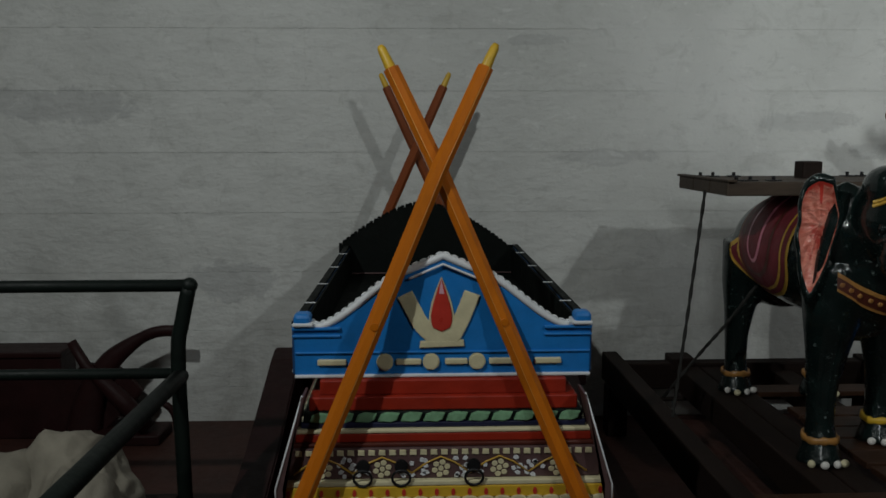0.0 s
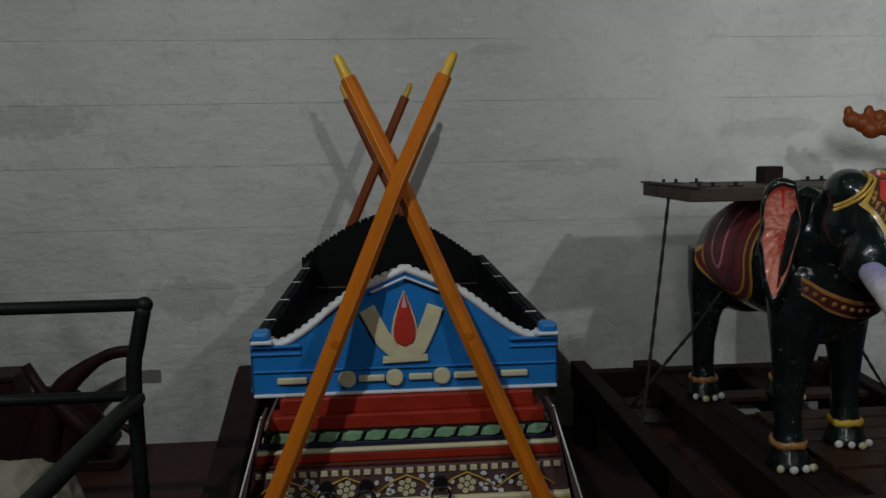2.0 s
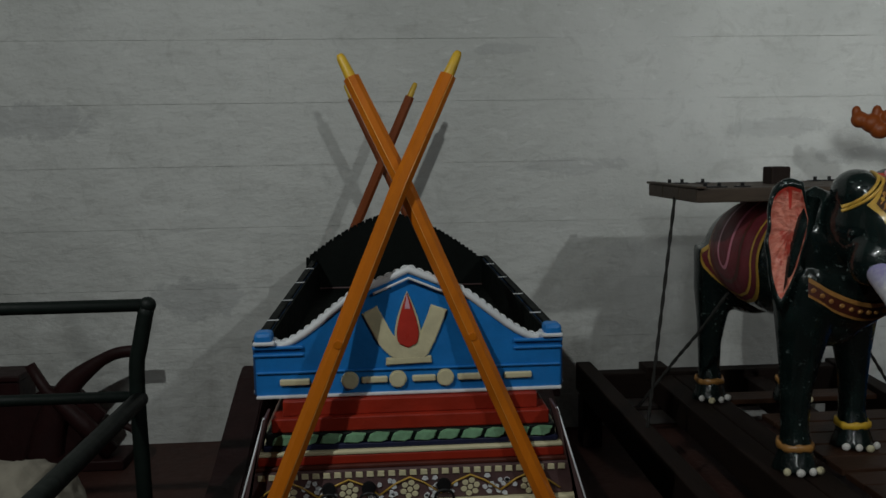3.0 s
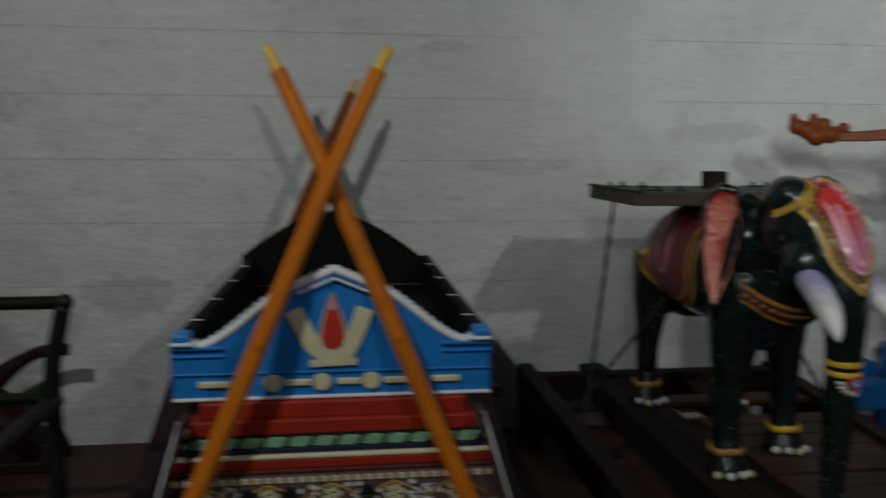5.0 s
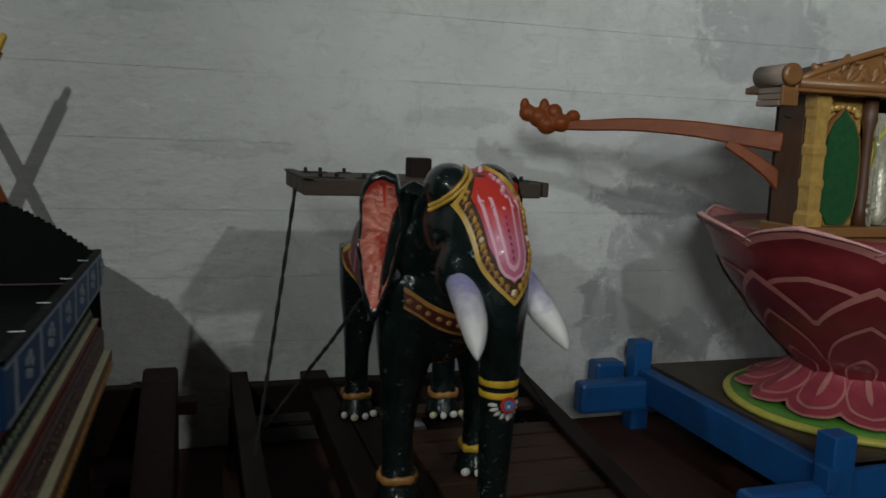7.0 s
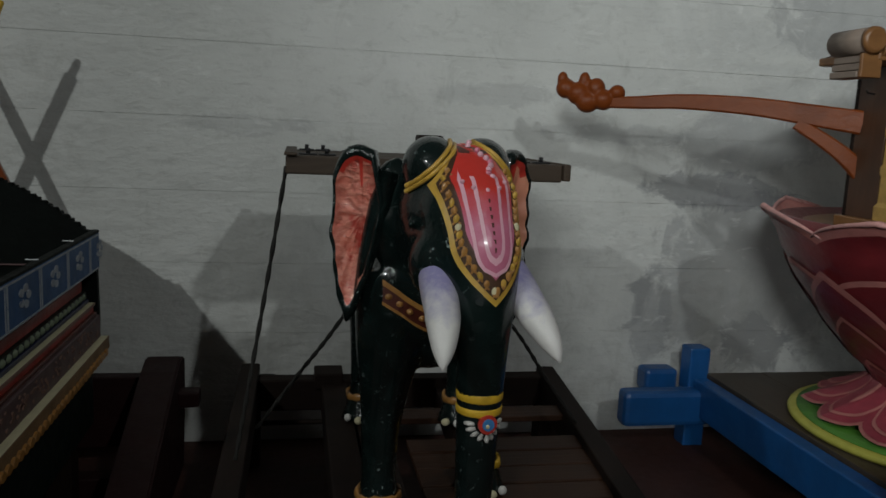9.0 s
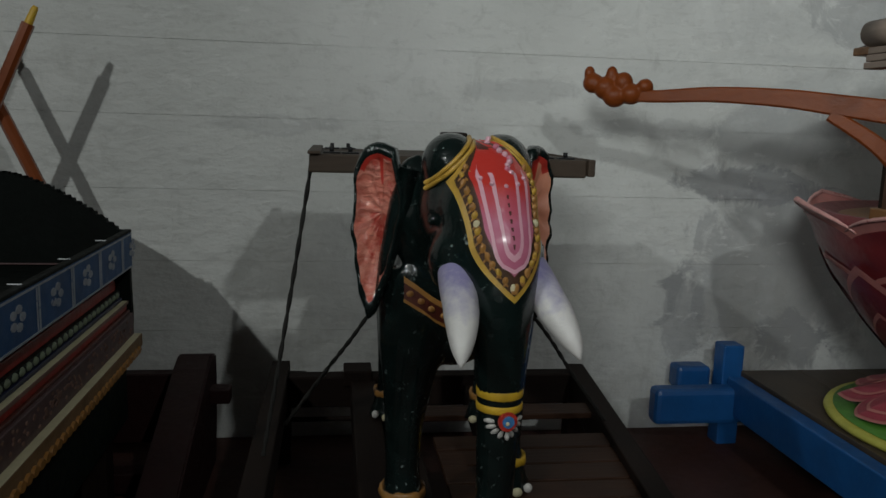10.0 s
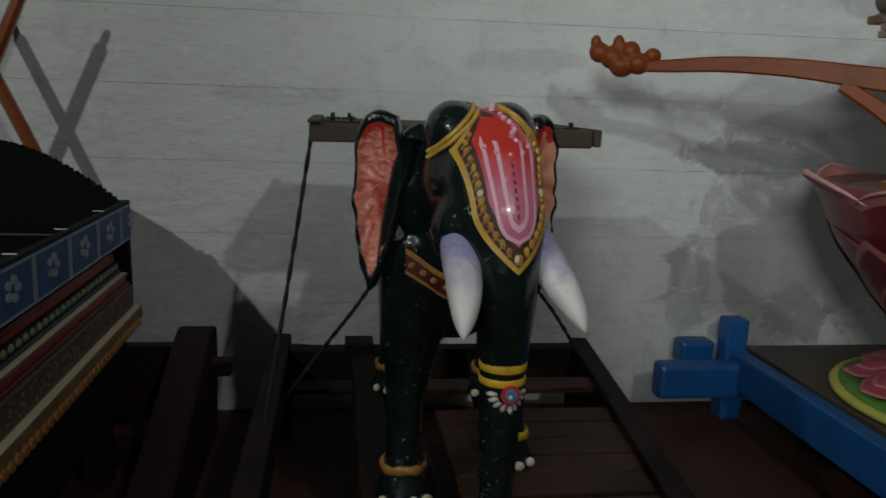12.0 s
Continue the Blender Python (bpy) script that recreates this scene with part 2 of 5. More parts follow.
M_lip = paint("pale_petal_lip", (0.62, 0.32, 0.30), 0.4, 0.25, 25.0, chip=(0.3, 0.06, 0.05), chip_at=0.58)
M_oxblood = paint("oxblood_paint", (0.024, 0.0065, 0.0065), 0.5, 0.3, 10.0, gloss=0.25)
M_iron = paint("dark_iron", (0.03, 0.03, 0.032), 0.45, 0.3, 30.0, metal=0.7)
M_armwood = wood("red_brown_varnished_wood", (0.13, 0.028, 0.006), (0.24, 0.058, 0.011), 0.4, (0.25, 1, 1), 0.3, gloss=0.2)
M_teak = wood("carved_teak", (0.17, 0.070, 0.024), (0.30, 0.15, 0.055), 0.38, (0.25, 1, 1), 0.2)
M_greywood = wood("grey_brown_old_board", (0.20, 0.15, 0.12), (0.33, 0.26, 0.21), 0.6, (0.3, 0.12, 1))
M_ochre = paint("ochre_brown_ground", (0.055, 0.020, 0.004), 0.65, 0.45, 60.0)
M_peach = paint("flat_peach_ear", (0.66, 0.27, 0.17), 0.35, 0.15, 14.0, chip=(0.55, 0.05, 0.03), chip_at=0.6)
M_lotus = paint("lotus_crimson", (0.18, 0.019, 0.024), 0.35, 0.3, 9.0, coat=0.3)
M_lotline = paint("lotus_line_pink", (0.50, 0.19, 0.17), 0.4, 0.2, 20.0)
M_petal = paint("petal_rose", (0.34, 0.052, 0.075), 0.35, 0.25, 12.0, coat=0.3)
M_grass = paint("base_green", (0.08, 0.24, 0.03), 0.45, 0.3, 14.0)
M_lime = paint("lime_yellow_rim", (0.48, 0.46, 0.08), 0.45, 0.2, 18.0)
M_gilt = paint("shrine_gilt", (0.58, 0.36, 0.10), 0.3, 0.3, 30.0, metal=0.3, lumps=0.5)
M_emerald = paint("emerald_felt", (0.003, 0.075, 0.016), 0.7, 0.4, 40.0, lumps=0.6, lump_scale=80.0)
M_silver = paint("embossed_silver", (0.60, 0.58, 0.46), 0.25, 0.35, 35.0, metal=0.35, lumps=1.0, lump_scale=28.0)
M_cloth = paint("old_white_cloth", (0.27, 0.245, 0.195), 0.9, 0.45, 6.0, lumps=0.7, lump_scale=14.0, grime=0.7)
M_rope = wood("hemp_cord", (0.007, 0.007, 0.006), (0.022, 0.02, 0.017), 0.8, (1, 1, 3), 0.6)
M_eyeblue = paint("rosette_blue", (0.06, 0.22, 0.5), 0.3, 0.1, 30.0)


# ---- building helpers ----
def thing(name, place, label, category, group=""):
    ob = new(name)
    ob.empty_display_size = 0.1
    ob.location = place
    return tagged(ob, label, category, group)


def part(name, bm, material, parent=None, label="", smooth=False):
    """One mesh object, made in world coordinates, under its thing or part."""
    mesh = bpy.data.meshes.new(name)
    bmesh.ops.recalc_face_normals(bm, faces=bm.faces)
    if smooth:
        for f in bm.faces:
            f.smooth = True
    bm.to_mesh(mesh)
    bm.free()
    for m in material if isinstance(material, (list, tuple)) else [material]:
        mesh.materials.append(m)
    ob = new(name, mesh)
    if parent:
        ob.parent = parent
        root = parent
        while root.parent:
            root = root.parent
        ob.matrix_parent_inverse = Matrix.Translation(-root.location) if parent is root else Matrix.Identity(4)
        if parent is not root:
            ob.matrix_parent_inverse = Matrix.Identity(4)
    if label:
        ob["label"] = label
    return ob


def setting(name, bm, material, label, category):
    return tagged(part(name, bm, material), label, category, "", "structure")


def add_box(bm, x0, x1, y0, y1, z0, z1, bevel=0.004, mat=0, m=None):
    b = bmesh.new()
    bmesh.ops.create_cube(b, size=1.0)
    for v in b.verts:
        v.co = Vector(((x0 + x1) / 2 + v.co.x * (x1 - x0), (y0 + y1) / 2 + v.co.y * (y1 - y0), (z0 + z1) / 2 + v.co.z * (z1 - z0)))
    if bevel:
        bmesh.ops.bevel(b, geom=b.edges[:], offset=bevel, segments=2, affect="EDGES", profile=0.5)
    return merge(bm, b, mat, m)


def merge(bm, b, mat=0, m=None, smooth=None):
    """Moves b into bm, through the matrix m."""
    at = {}
    for v in b.verts:
        at[v] = bm.verts.new(m @ v.co if m else v.co)
    for f in b.faces:
        try:
            g = bm.faces.new([at[v] for v in f.verts])
            g.material_index = mat if mat is not None else f.material_index
            g.smooth = f.smooth if smooth is None else smooth
        except ValueError:
            pass
    b.free()
    return bm


def box(x0, x1, y0, y1, z0, z1, bevel=0.004):
    return add_box(bmesh.new(), x0, x1, y0, y1, z0, z1, bevel)


def add_tube(bm, points, radii, n=12, mat=0, caps=True, smooth=True, squash=(1, 1), spin=0.0):
    """A tube along points, with a radius at each."""
    pts = [Vector(p) for p in points]
    if isinstance(radii, (int, float)):
        radii = [radii] * len(pts)
    rings, ref = [], None
    for i, p in enumerate(pts):
        d = (pts[min(i + 1, len(pts) - 1)] - pts[max(i - 1, 0)]).normalized()
        if ref is None:
            ref = Vector((0, 0, 1)) if abs(d.z) < 0.9 else Vector((1, 0, 0))
        side = d.cross(ref).normalized()
        up = side.cross(d).normalized()
        ref = up
        ring = []
        for k in range(n):
            a = 2 * math.pi * k / n + spin
            ring.append(bm.verts.new(p + radii[i] * (squash[0] * math.cos(a) * side + squash[1] * math.sin(a) * up)))
        rings.append(ring)
    for a, b in zip(rings, rings[1:]):
        for k in range(n):
            f = bm.faces.new((a[k], a[(k + 1) % n], b[(k + 1) % n], b[k]))
            f.smooth, f.material_index = smooth, mat
    if caps:
        for ring in (rings[0], rings[-1]):
            bm.faces.new(ring).material_index = mat
    return bm


def tube(points, radii, n=12, **kw):
    return add_tube(bmesh.new(), points, radii, n, **kw)


def curve_points(points, steps=6):
    """A smooth line through points (Catmull-Rom)."""
    p = [Vector(v) for v in points]
    p = [2 * p[0] - p[1], *p, 2 * p[-1] - p[-2]]
    out = []
    for i in range(1, len(p) - 2):
        for s in range(steps):
            t = s / steps
            out.append(0.5 * (2 * p[i] + (p[i + 1] - p[i - 1]) * t + (2 * p[i - 1] - 5 * p[i] + 4 * p[i + 1] - p[i + 2]) * t * t + (3 * p[i] - p[i - 1] - 3 * p[i + 1] + p[i + 2]) * t ** 3))
    return [*out, p[-2]]


def add_ball(bm, c, r, mat=0, seg=16, rings=10, m=None):
    b = bmesh.new()
    bmesh.ops.create_uvsphere(b, u_segments=seg, v_segments=rings, radius=1.0)
    r = (r, r, r) if isinstance(r, (int, float)) else r
    for v in b.verts:
        v.co = Vector((c[0] + v.co.x * r[0], c[1] + v.co.y * r[1], c[2] + v.co.z * r[2]))
    return merge(bm, b, mat, m, True)


def add_prism(bm, outline, thick, place, mat=0, bevel=0.0):
    """A plate: an outline in (u, v), thickened, set by place(u, v, w)."""
    b = bmesh.new()
    front = [b.verts.new((u, v, 0)) for u, v in outline]
    back = [b.verts.new((u, v, thick)) for u, v in outline]
    b.faces.new(front)
    b.faces.new(back[::-1])
    for k in range(len(outline)):
        b.faces.new((front[k], back[k], back[(k + 1) % len(outline)], front[(k + 1) % len(outline)]))
    bmesh.ops.recalc_face_normals(b, faces=b.faces)
    if bevel:
        bmesh.ops.bevel(b, geom=[e for e in b.edges if abs(e.verts[0].co.z - e.verts[1].co.z) < 1e-6], offset=bevel, segments=2, affect="EDGES")
    for v in b.verts:
        v.co = Vector(place(*v.co))
    bmesh.ops.triangulate(b, faces=[f for f in b.faces if len(f.verts) > 4])
    return merge(bm, b, mat)


def prism(outline, thick, place, bevel=0.0):
    return add_prism(bmesh.new(), outline, thick, place, 0, bevel)


def lathe(profile, centre, n=48, ripple=None):
    """Turns a profile of (radius, z) about a vertical axis; ripple(angle, k) scales the radius."""
    bm = bmesh.new()
    rings = []
    for k, (r, z) in enumerate(profile):
        ring = []
        for i in range(n):
            a = 2 * math.pi * i / n
            s, dz = ripple(a, k) if ripple else (1, 0)
            ring.append(bm.verts.new((centre[0] + r * s * math.cos(a), centre[1] + r * s * math.sin(a), z + dz)))
        rings.append(ring)
    for a, b in zip(rings, rings[1:]):
        for i in range(n):
            bm.faces.new((a[i], a[(i + 1) % n], b[(i + 1) % n], b[i])).smooth = True
    bm.faces.new(rings[0])
    bm.faces.new(rings[-1])
    return bm


def ellipse(cx, cy, rx, ry, n=14):
    return [(cx + rx * math.cos(2 * math.pi * k / n), cy + ry * math.sin(2 * math.pi * k / n)) for k in range(n)]


def blended(bm, voxel, smooth=6):
    """Melts the shapes of bm into one skin."""
    mesh = bpy.data.meshes.new("tmp")
    bm.to_mesh(mesh)
    bm.free()
    tmp = new("tmp", mesh)
    r = tmp.modifiers.new("blend", "REMESH")
    r.mode, r.voxel_size = "VOXEL", voxel
    s = tmp.modifiers.new("soft", "SMOOTH")
    s.factor, s.iterations = 0.6, smooth
    made = bpy.data.meshes.new_from_object(tmp.evaluated_get(bpy.context.evaluated_depsgraph_get()))
    bpy.data.objects.remove(tmp)
    out = bmesh.new()
    out.from_mesh(made)
    for f in out.faces:
        f.smooth, f.material_index = True, 0
    return out


# ---- the room ----
WALL_Y = 4.526
X0, X1, Y0, TOP = -4.6, 7.2, -5.2, 4.6
setting("floor", box(X0, X1, Y0, WALL_Y + 0.3, -0.2, 0.0, 0), M_floor, "dark red oxide cement floor, dusty and worn", "floor")
setting("ceiling", box(X0, X1, Y0, WALL_Y + 0.3, TOP, TOP + 0.2, 0), M_plain, "plain grey plastered ceiling slab", "ceiling")
setting("wall_south", box(X0, X1, Y0 - 0.25, Y0, 0, TOP, 0), M_plain, "plain grey plastered wall", "wall")
setting("wall_west", box(X0 - 0.25, X0, Y0 - 0.25, WALL_Y + 0.3, 0, TOP, 0), M_plain, "plain grey plastered wall", "wall")
setting("wall_east", box(X1, X1 + 0.25, Y0 - 0.25, WALL_Y + 0.3, 0, TOP, 0), M_plain, "plain grey plastered wall", "wall")
wall_north = setting("wall_north", box(X0, X1, WALL_Y + 0.006, WALL_Y + 0.3, 0, TOP, 0), M_wall, "whitewashed stone block wall with damp grey stains and a painted shadow", "wall")


# ---- palanquin with crossed poles ----
def gable(x):
    """Height of the front panel's curved top at x from its middle."""
    a = abs(x)
    if a > 0.36:
        return 1.103
    if a > 0.10:
        t = (0.36 - a) / 0.26
        return 1.103 + 0.165 * (t * t * (3 - 2 * t)) * 0.55 + 0.165 * t * 0.45
    return 1.268 + 0.042 * (1 - a / 0.10)


def build_palanquin():
    base = thing("palanquin", (0, 3.2, 0), "painted palanquin with blue gable front, banded base and crossed orange poles", "palanquin")
    front_place = lambda u, v, w: (u, 2.285 + w, v)
    n = 60
    top = [(-0.36 + 0.72 * k / n, gable(-0.36 + 0.72 * k / n)) for k in range(n + 1)]
    outline = [(0.437, 0.945), (0.437, 1.103), *top[::-1], (-0.437, 1.103), (-0.437, 0.945)]
    part("front_panel", prism(outline, 0.035, front_place, 0.003), M_blue, base, "gloss blue gable panel")
    for s in (-1, 1):
        part("corner_block", box(s * 0.412 - 0.025, s * 0.412 + 0.025, 2.27, 2.33, 1.1, 1.138, 0.012), M_blue, base)
        part("corner_cap", box(s * 0.409 - 0.03, s * 0.409 + 0.03, 2.266, 2.334, 1.101, 1.112, 0.004), M_white, base)
        for z0, z1, out in ((1.066, 1.074, 0.006), (1.088, 1.098, 0.010)):
            part("side_moulding", box(s * 0.37 - 0.072, s * 0.37 + 0.07, 2.285 - out, 2.29, z0, z1, 0.003), M_blue, base)
    for z0, z1, out in ((1.016, 1.023, 0.006),):
        part("moulding", box(-0.435, 0.435, 2.285 - out, 2.29, z0, z1, 0.003), M_blue, base)
    part("bottom_trim", box(-0.437, 0.437, 2.276, 2.292, 0.945, 0.954, 0.003), M_white, base, "chipped white bottom strip")
    # scalloped white edging along the top
    for s in (-1, 1):
        k = 0
        a = 0.375
        while a > 0.0:
            bm = bmesh.new()
            z = gable(a)
            add_prism(bm, ellipse(s * a, z - 0.004, 0.0155, 0.0125, 12), 0.026, lambda u, v, w: (u, 2.2835 + w, v), 0, 0.004)
            part("scallop", bm, M_white, base)
            slope = math.hypot(1, (gable(a - 0.01) - gable(a)) / 0.01)
            a -= 0.025 / slope
    edge = [(x, 2.288, gable(x) - 0.006) for x in [-0.372 + 0.012 * k for k in range(63)]]
    part("edge_band", tube(edge, 0.0105, 8), M_white, base, "chipped white edging")
    ridge = [(x, 2.275, gable(x) - 0.028) for x in [-0.1 + 0.01 * k for k in range(21)]]
    part("ridge_line", tube(ridge, 0.004, 6), M_white, base)
    # the U mark with its flame
    relief = lambda d: (lambda u, v, w: (u, 2.285 - d + w, v))
    left = curve_points([(-0.112, 1.193, 0), (-0.09, 1.15, 0), (-0.062, 1.1, 0), (-0.02, 1.068, 0), (0.02, 1.068, 0), (0.045, 1.1, 0), (0.068, 1.15, 0), (0.085, 1.196, 0)], 5)
    out, inn = [], []
    for i, p in enumerate(left):
        d = (left[min(i + 1, len(left) - 1)] - left[max(i - 1, 0)]).normalized()
        nrm = Vector((-d.y, d.x, 0))
        wdt = 0.024 - 0.006 * math.exp(-((i - len(left) / 2) / 5) ** 2) * -1
        out.append((p.x + nrm.x * wdt, p.y + nrm.y * wdt))
        inn.append((p.x - nrm.x * wdt, p.y - nrm.y * wdt))
    part("u_mark", prism(out + inn[::-1], 0.012, relief(0.008), 0.003), M_cream, base, "cream raised U-shaped mark")
    part("mark_foot", prism([(-0.07, 1.032), (0.062, 1.036), (0.06, 1.056), (-0.068, 1.053)], 0.012, relief(0.009), 0.003), M_cream, base)
    side = [(0.031 * math.sin(math.pi * (i / 14) ** 0.5) ** 0.9, 1.082 + 0.158 * i / 14) for i in range(15)]
    drop = [(-u, v) for u, v in side] + side[-2:0:-1]
    part("flame_edge", prism([(u * 1.2 - 0.005, v if v < 1.16 else v + 0.004) for u, v in drop], 0.012, relief(0.006), 0), M_cream, base)
    part("flame", prism([(u - 0.005, v) for u, v in drop], 0.014, relief(0.012), 0.002), M_red, base, "red flame-shaped drop")
    part("flame_tip", prism([(u * 0.5 - 0.005, v) for u, v in drop if v > 1.19], 0.014, relief(0.0135), 0.001), M_pale, base, "pale pink brushed tip")
    for a, b in ((-0.37, -0.285), (-0.14, -0.065), (0.005, 0.072), (0.135, 0.21), (0.27, 0.35)):
        part("bar_inlay", box(a, b, 2.276, 2.29, 0.982, 1.0, 0.004), M_cream, base)
    for c in (-0.172, -0.036, 0.1):
        part("round_inlay", prism(ellipse(c, 0.991, 0.025, 0.025, 18), 0.018, relief(0.012), 0.004), M_cream, base)
    # sides and back
    for s in (-1, 1):
        side = part("side_panel", box(s * 0.437 - 0.012, s * 0.437 + 0.012, 2.32, 4.08, 0.945, 1.092, 0.003), M_sideblue, base, "blue side panel with white scrollwork, darkened for shade")
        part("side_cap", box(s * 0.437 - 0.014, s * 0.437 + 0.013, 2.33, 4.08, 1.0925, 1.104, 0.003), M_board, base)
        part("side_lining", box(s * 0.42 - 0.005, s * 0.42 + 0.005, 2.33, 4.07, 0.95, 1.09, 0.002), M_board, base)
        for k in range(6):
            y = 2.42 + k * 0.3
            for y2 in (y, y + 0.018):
                part("side_rule", box(s * 0.4495, s * 0.4525, y2 - 0.003, y2 + 0.003, 0.955, 1.084, 0), M_shadewhite, side)
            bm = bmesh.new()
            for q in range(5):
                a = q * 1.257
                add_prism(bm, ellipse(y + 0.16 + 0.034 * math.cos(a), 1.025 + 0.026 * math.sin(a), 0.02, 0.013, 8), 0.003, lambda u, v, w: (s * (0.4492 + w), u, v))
            part("scroll", bm, M_shadewhite, side)
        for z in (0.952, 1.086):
            part("side_rule", box(s * 0.4493, s * 0.4525, 2.33, 4.07, z - 0.003, z + 0.003, 0), M_shadewhite, side)
        for y in (2.6, 2.95, 3.35, 3.75):
            part("joint_strip", box(s * 0.425 - 0.024, s * 0.425 + 0.014, y - 0.003, y + 0.003, 1.104, 1.107, 0.001), M_white, base)
    arch, steps = [], 44
    for k in range(steps + 1):
        x = -0.475 + 0.9 * k / steps
        a = abs(x + 0.045) / 0.45
        z = 1.085 + 0.235 * max(0, 1 - a ** 1.55)
        arch += [(x - 0.006, z + 0.012), (x + 0.006, z + 0.012), (x + 0.0085, z - 0.002)]
    part("back_board", prism([(0.44, 0.7), *arch[::-1], (-0.49, 0.7)], 0.03, lambda u, v, w: (u, 4.085 + w, v)), M_board, base, "black-green arched back board with toothed edge")
    part("back_rail", box(-0.43, 0.42, 4.07, 4.086, 0.953, 0.959, 0.002), M_band, base)
    part("inner_deck", box(-0.42, 0.42, 2.325, 4.075, 0.944, 0.95, 0.001), M_board, base)
    # stepped base: (z low, z high, outward step, material)
    bands = ((0.898, 0.943, -0.012, M_basered), (0.857, 0.898, 0.004, M_basered), (0.826, 0.857, 0.012, M_dkgreen), (0.809, 0.826, 0.016, M_navy), (0.797, 0.809, 0.026, M_cream),
             (0.770, 0.797, 0.024, M_basered), (0.757, 0.770, 0.03, M_brown), (0.664, 0.757, 0.036, M_band), (0.648, 0.664, 0.05, M_cream), (0.612, 0.648, 0.05, M_yellow), (0.30, 0.612, 0.02, M_dkgreen))
    for k, (z0, z1, o, m) in enumerate(bands):
        w, f = 0.385 + o * 1.9, 2.245 - o * 1.2
        part("base_band", box(-w, w, f, 4.02 + o, z0, z1, 0.004), m, base)
        # Dimmer strips cover the bright bands and stand in for side shade.
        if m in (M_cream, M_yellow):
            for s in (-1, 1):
                part("side_shade_strip", box(s * w, s * (w + 0.003), f + 0.03, 4.02 + o, z0, z1, 0.001), M_dullpink if z0 > 0.7 else M_tan, base)
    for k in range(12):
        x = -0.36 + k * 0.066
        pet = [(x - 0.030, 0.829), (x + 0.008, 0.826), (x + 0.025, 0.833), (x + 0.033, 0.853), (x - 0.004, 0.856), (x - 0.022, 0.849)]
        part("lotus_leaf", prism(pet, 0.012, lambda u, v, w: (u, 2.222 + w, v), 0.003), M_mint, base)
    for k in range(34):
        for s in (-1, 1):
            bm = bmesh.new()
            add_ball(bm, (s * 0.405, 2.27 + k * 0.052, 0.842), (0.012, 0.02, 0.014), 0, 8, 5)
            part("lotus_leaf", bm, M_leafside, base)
    # flowers and beads on the wide band
    rng = random.Random(8)
    FY = 2.245 - 0.036 * 1.2
    bm = bmesh.new()
    plate = lambda u, v, w: (u, FY - 0.004 + w, v)
    for k in range(29):
        x = -0.42 + k * 0.03
        add_prism(bm, [(x - 0.010, 0.737), (x + 0.010, 0.736), (x + 0.009, 0.752), (x - 0.009, 0.753)], 0.006, plate, 0, 0.0015)
    part("bead_band", bm, M_cream, base, "band of square cream beads")["kind"] = "stuff"
    for k in range(5):
        x = -0.35 + k * 0.17
        bm = bmesh.new()
        for q in range(6):
            a = q * math.pi / 3 + 0.3
            add_prism(bm, ellipse(x + 0.019 * math.cos(a), 0.695 + 0.019 * math.sin(a), 0.009, 0.008, 8), 0.006, plate, 0, 0.001)
        add_prism(bm, ellipse(x, 0.695, 0.008, 0.008, 8), 0.006, plate, 0, 0.001)
        part("flower", bm, M_cream, base)
        zig = [(x + u, 2.245 - 0.046, z) for u, z in ((-0.085, 0.682), (-0.04, 0.714), (0, 0.731), (0.04, 0.714), (0.085, 0.682))]
        part("zigzag", tube(zig, 0.003, 5), M_gold, base)
    bm = bmesh.new()
    for k in range(4):
        for q in range(13):
            x, z = -0.265 + k * 0.17 + rng.uniform(-0.045, 0.045), rng.uniform(0.673, 0.728)
            a = rng.uniform(0, 3)
            add_prism(bm, [(x + 0.010 * math.cos(a + t) * (1 if i % 2 else 0.7), z + 0.007 * math.sin(a + t)) for i, t in enumerate((0, 1.2, 2.4, 3.6, 4.8))], 0.006, plate)
    part("petal_inlay", bm, M_white, base, "scattered pale petal inlays")["kind"] = "stuff"
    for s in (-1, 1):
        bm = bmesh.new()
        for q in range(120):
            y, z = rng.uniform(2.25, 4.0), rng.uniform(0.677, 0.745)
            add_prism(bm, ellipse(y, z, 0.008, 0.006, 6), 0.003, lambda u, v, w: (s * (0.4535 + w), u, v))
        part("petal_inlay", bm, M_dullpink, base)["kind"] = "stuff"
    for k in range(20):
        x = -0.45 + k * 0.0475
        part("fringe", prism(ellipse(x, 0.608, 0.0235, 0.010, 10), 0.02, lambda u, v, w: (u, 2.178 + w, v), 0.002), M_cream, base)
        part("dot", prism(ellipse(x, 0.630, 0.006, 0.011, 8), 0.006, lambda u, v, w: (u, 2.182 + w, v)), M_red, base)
    # Side fringe is copper, not cream: its shade is put into the colour.
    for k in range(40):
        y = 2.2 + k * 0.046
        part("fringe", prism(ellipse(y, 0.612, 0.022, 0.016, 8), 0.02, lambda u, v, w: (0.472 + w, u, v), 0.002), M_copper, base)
    # raking side boards of the front base
    for s in (-1, 1):
        pts = [(s * 0.395, 0.925), (s * 0.402, 0.925), (s * 0.482, 0.655), (s * 0.482, 0.60), (s * 0.462, 0.60), (s * 0.462, 0.655)]
        part("corner_board", prism(pts, 0.09, lambda u, v, w: (u, 2.165 + w, v)), M_band, base)
        part("corner_edge", tube([(s * 0.40, 2.168, 0.928), (s * 0.482, 2.162, 0.655), (s * 0.482, 2.162, 0.6)], 0.0028, 6), M_white, base)
    for x in (-0.235, -0.125, 0.085):
        ring = part("ring_plate", prism(ellipse(x, 0.705, 0.02, 0.02, 12), 0.012, lambda u, v, w: (u, FY - 0.012 + w, v), 0.002), M_iron, base)
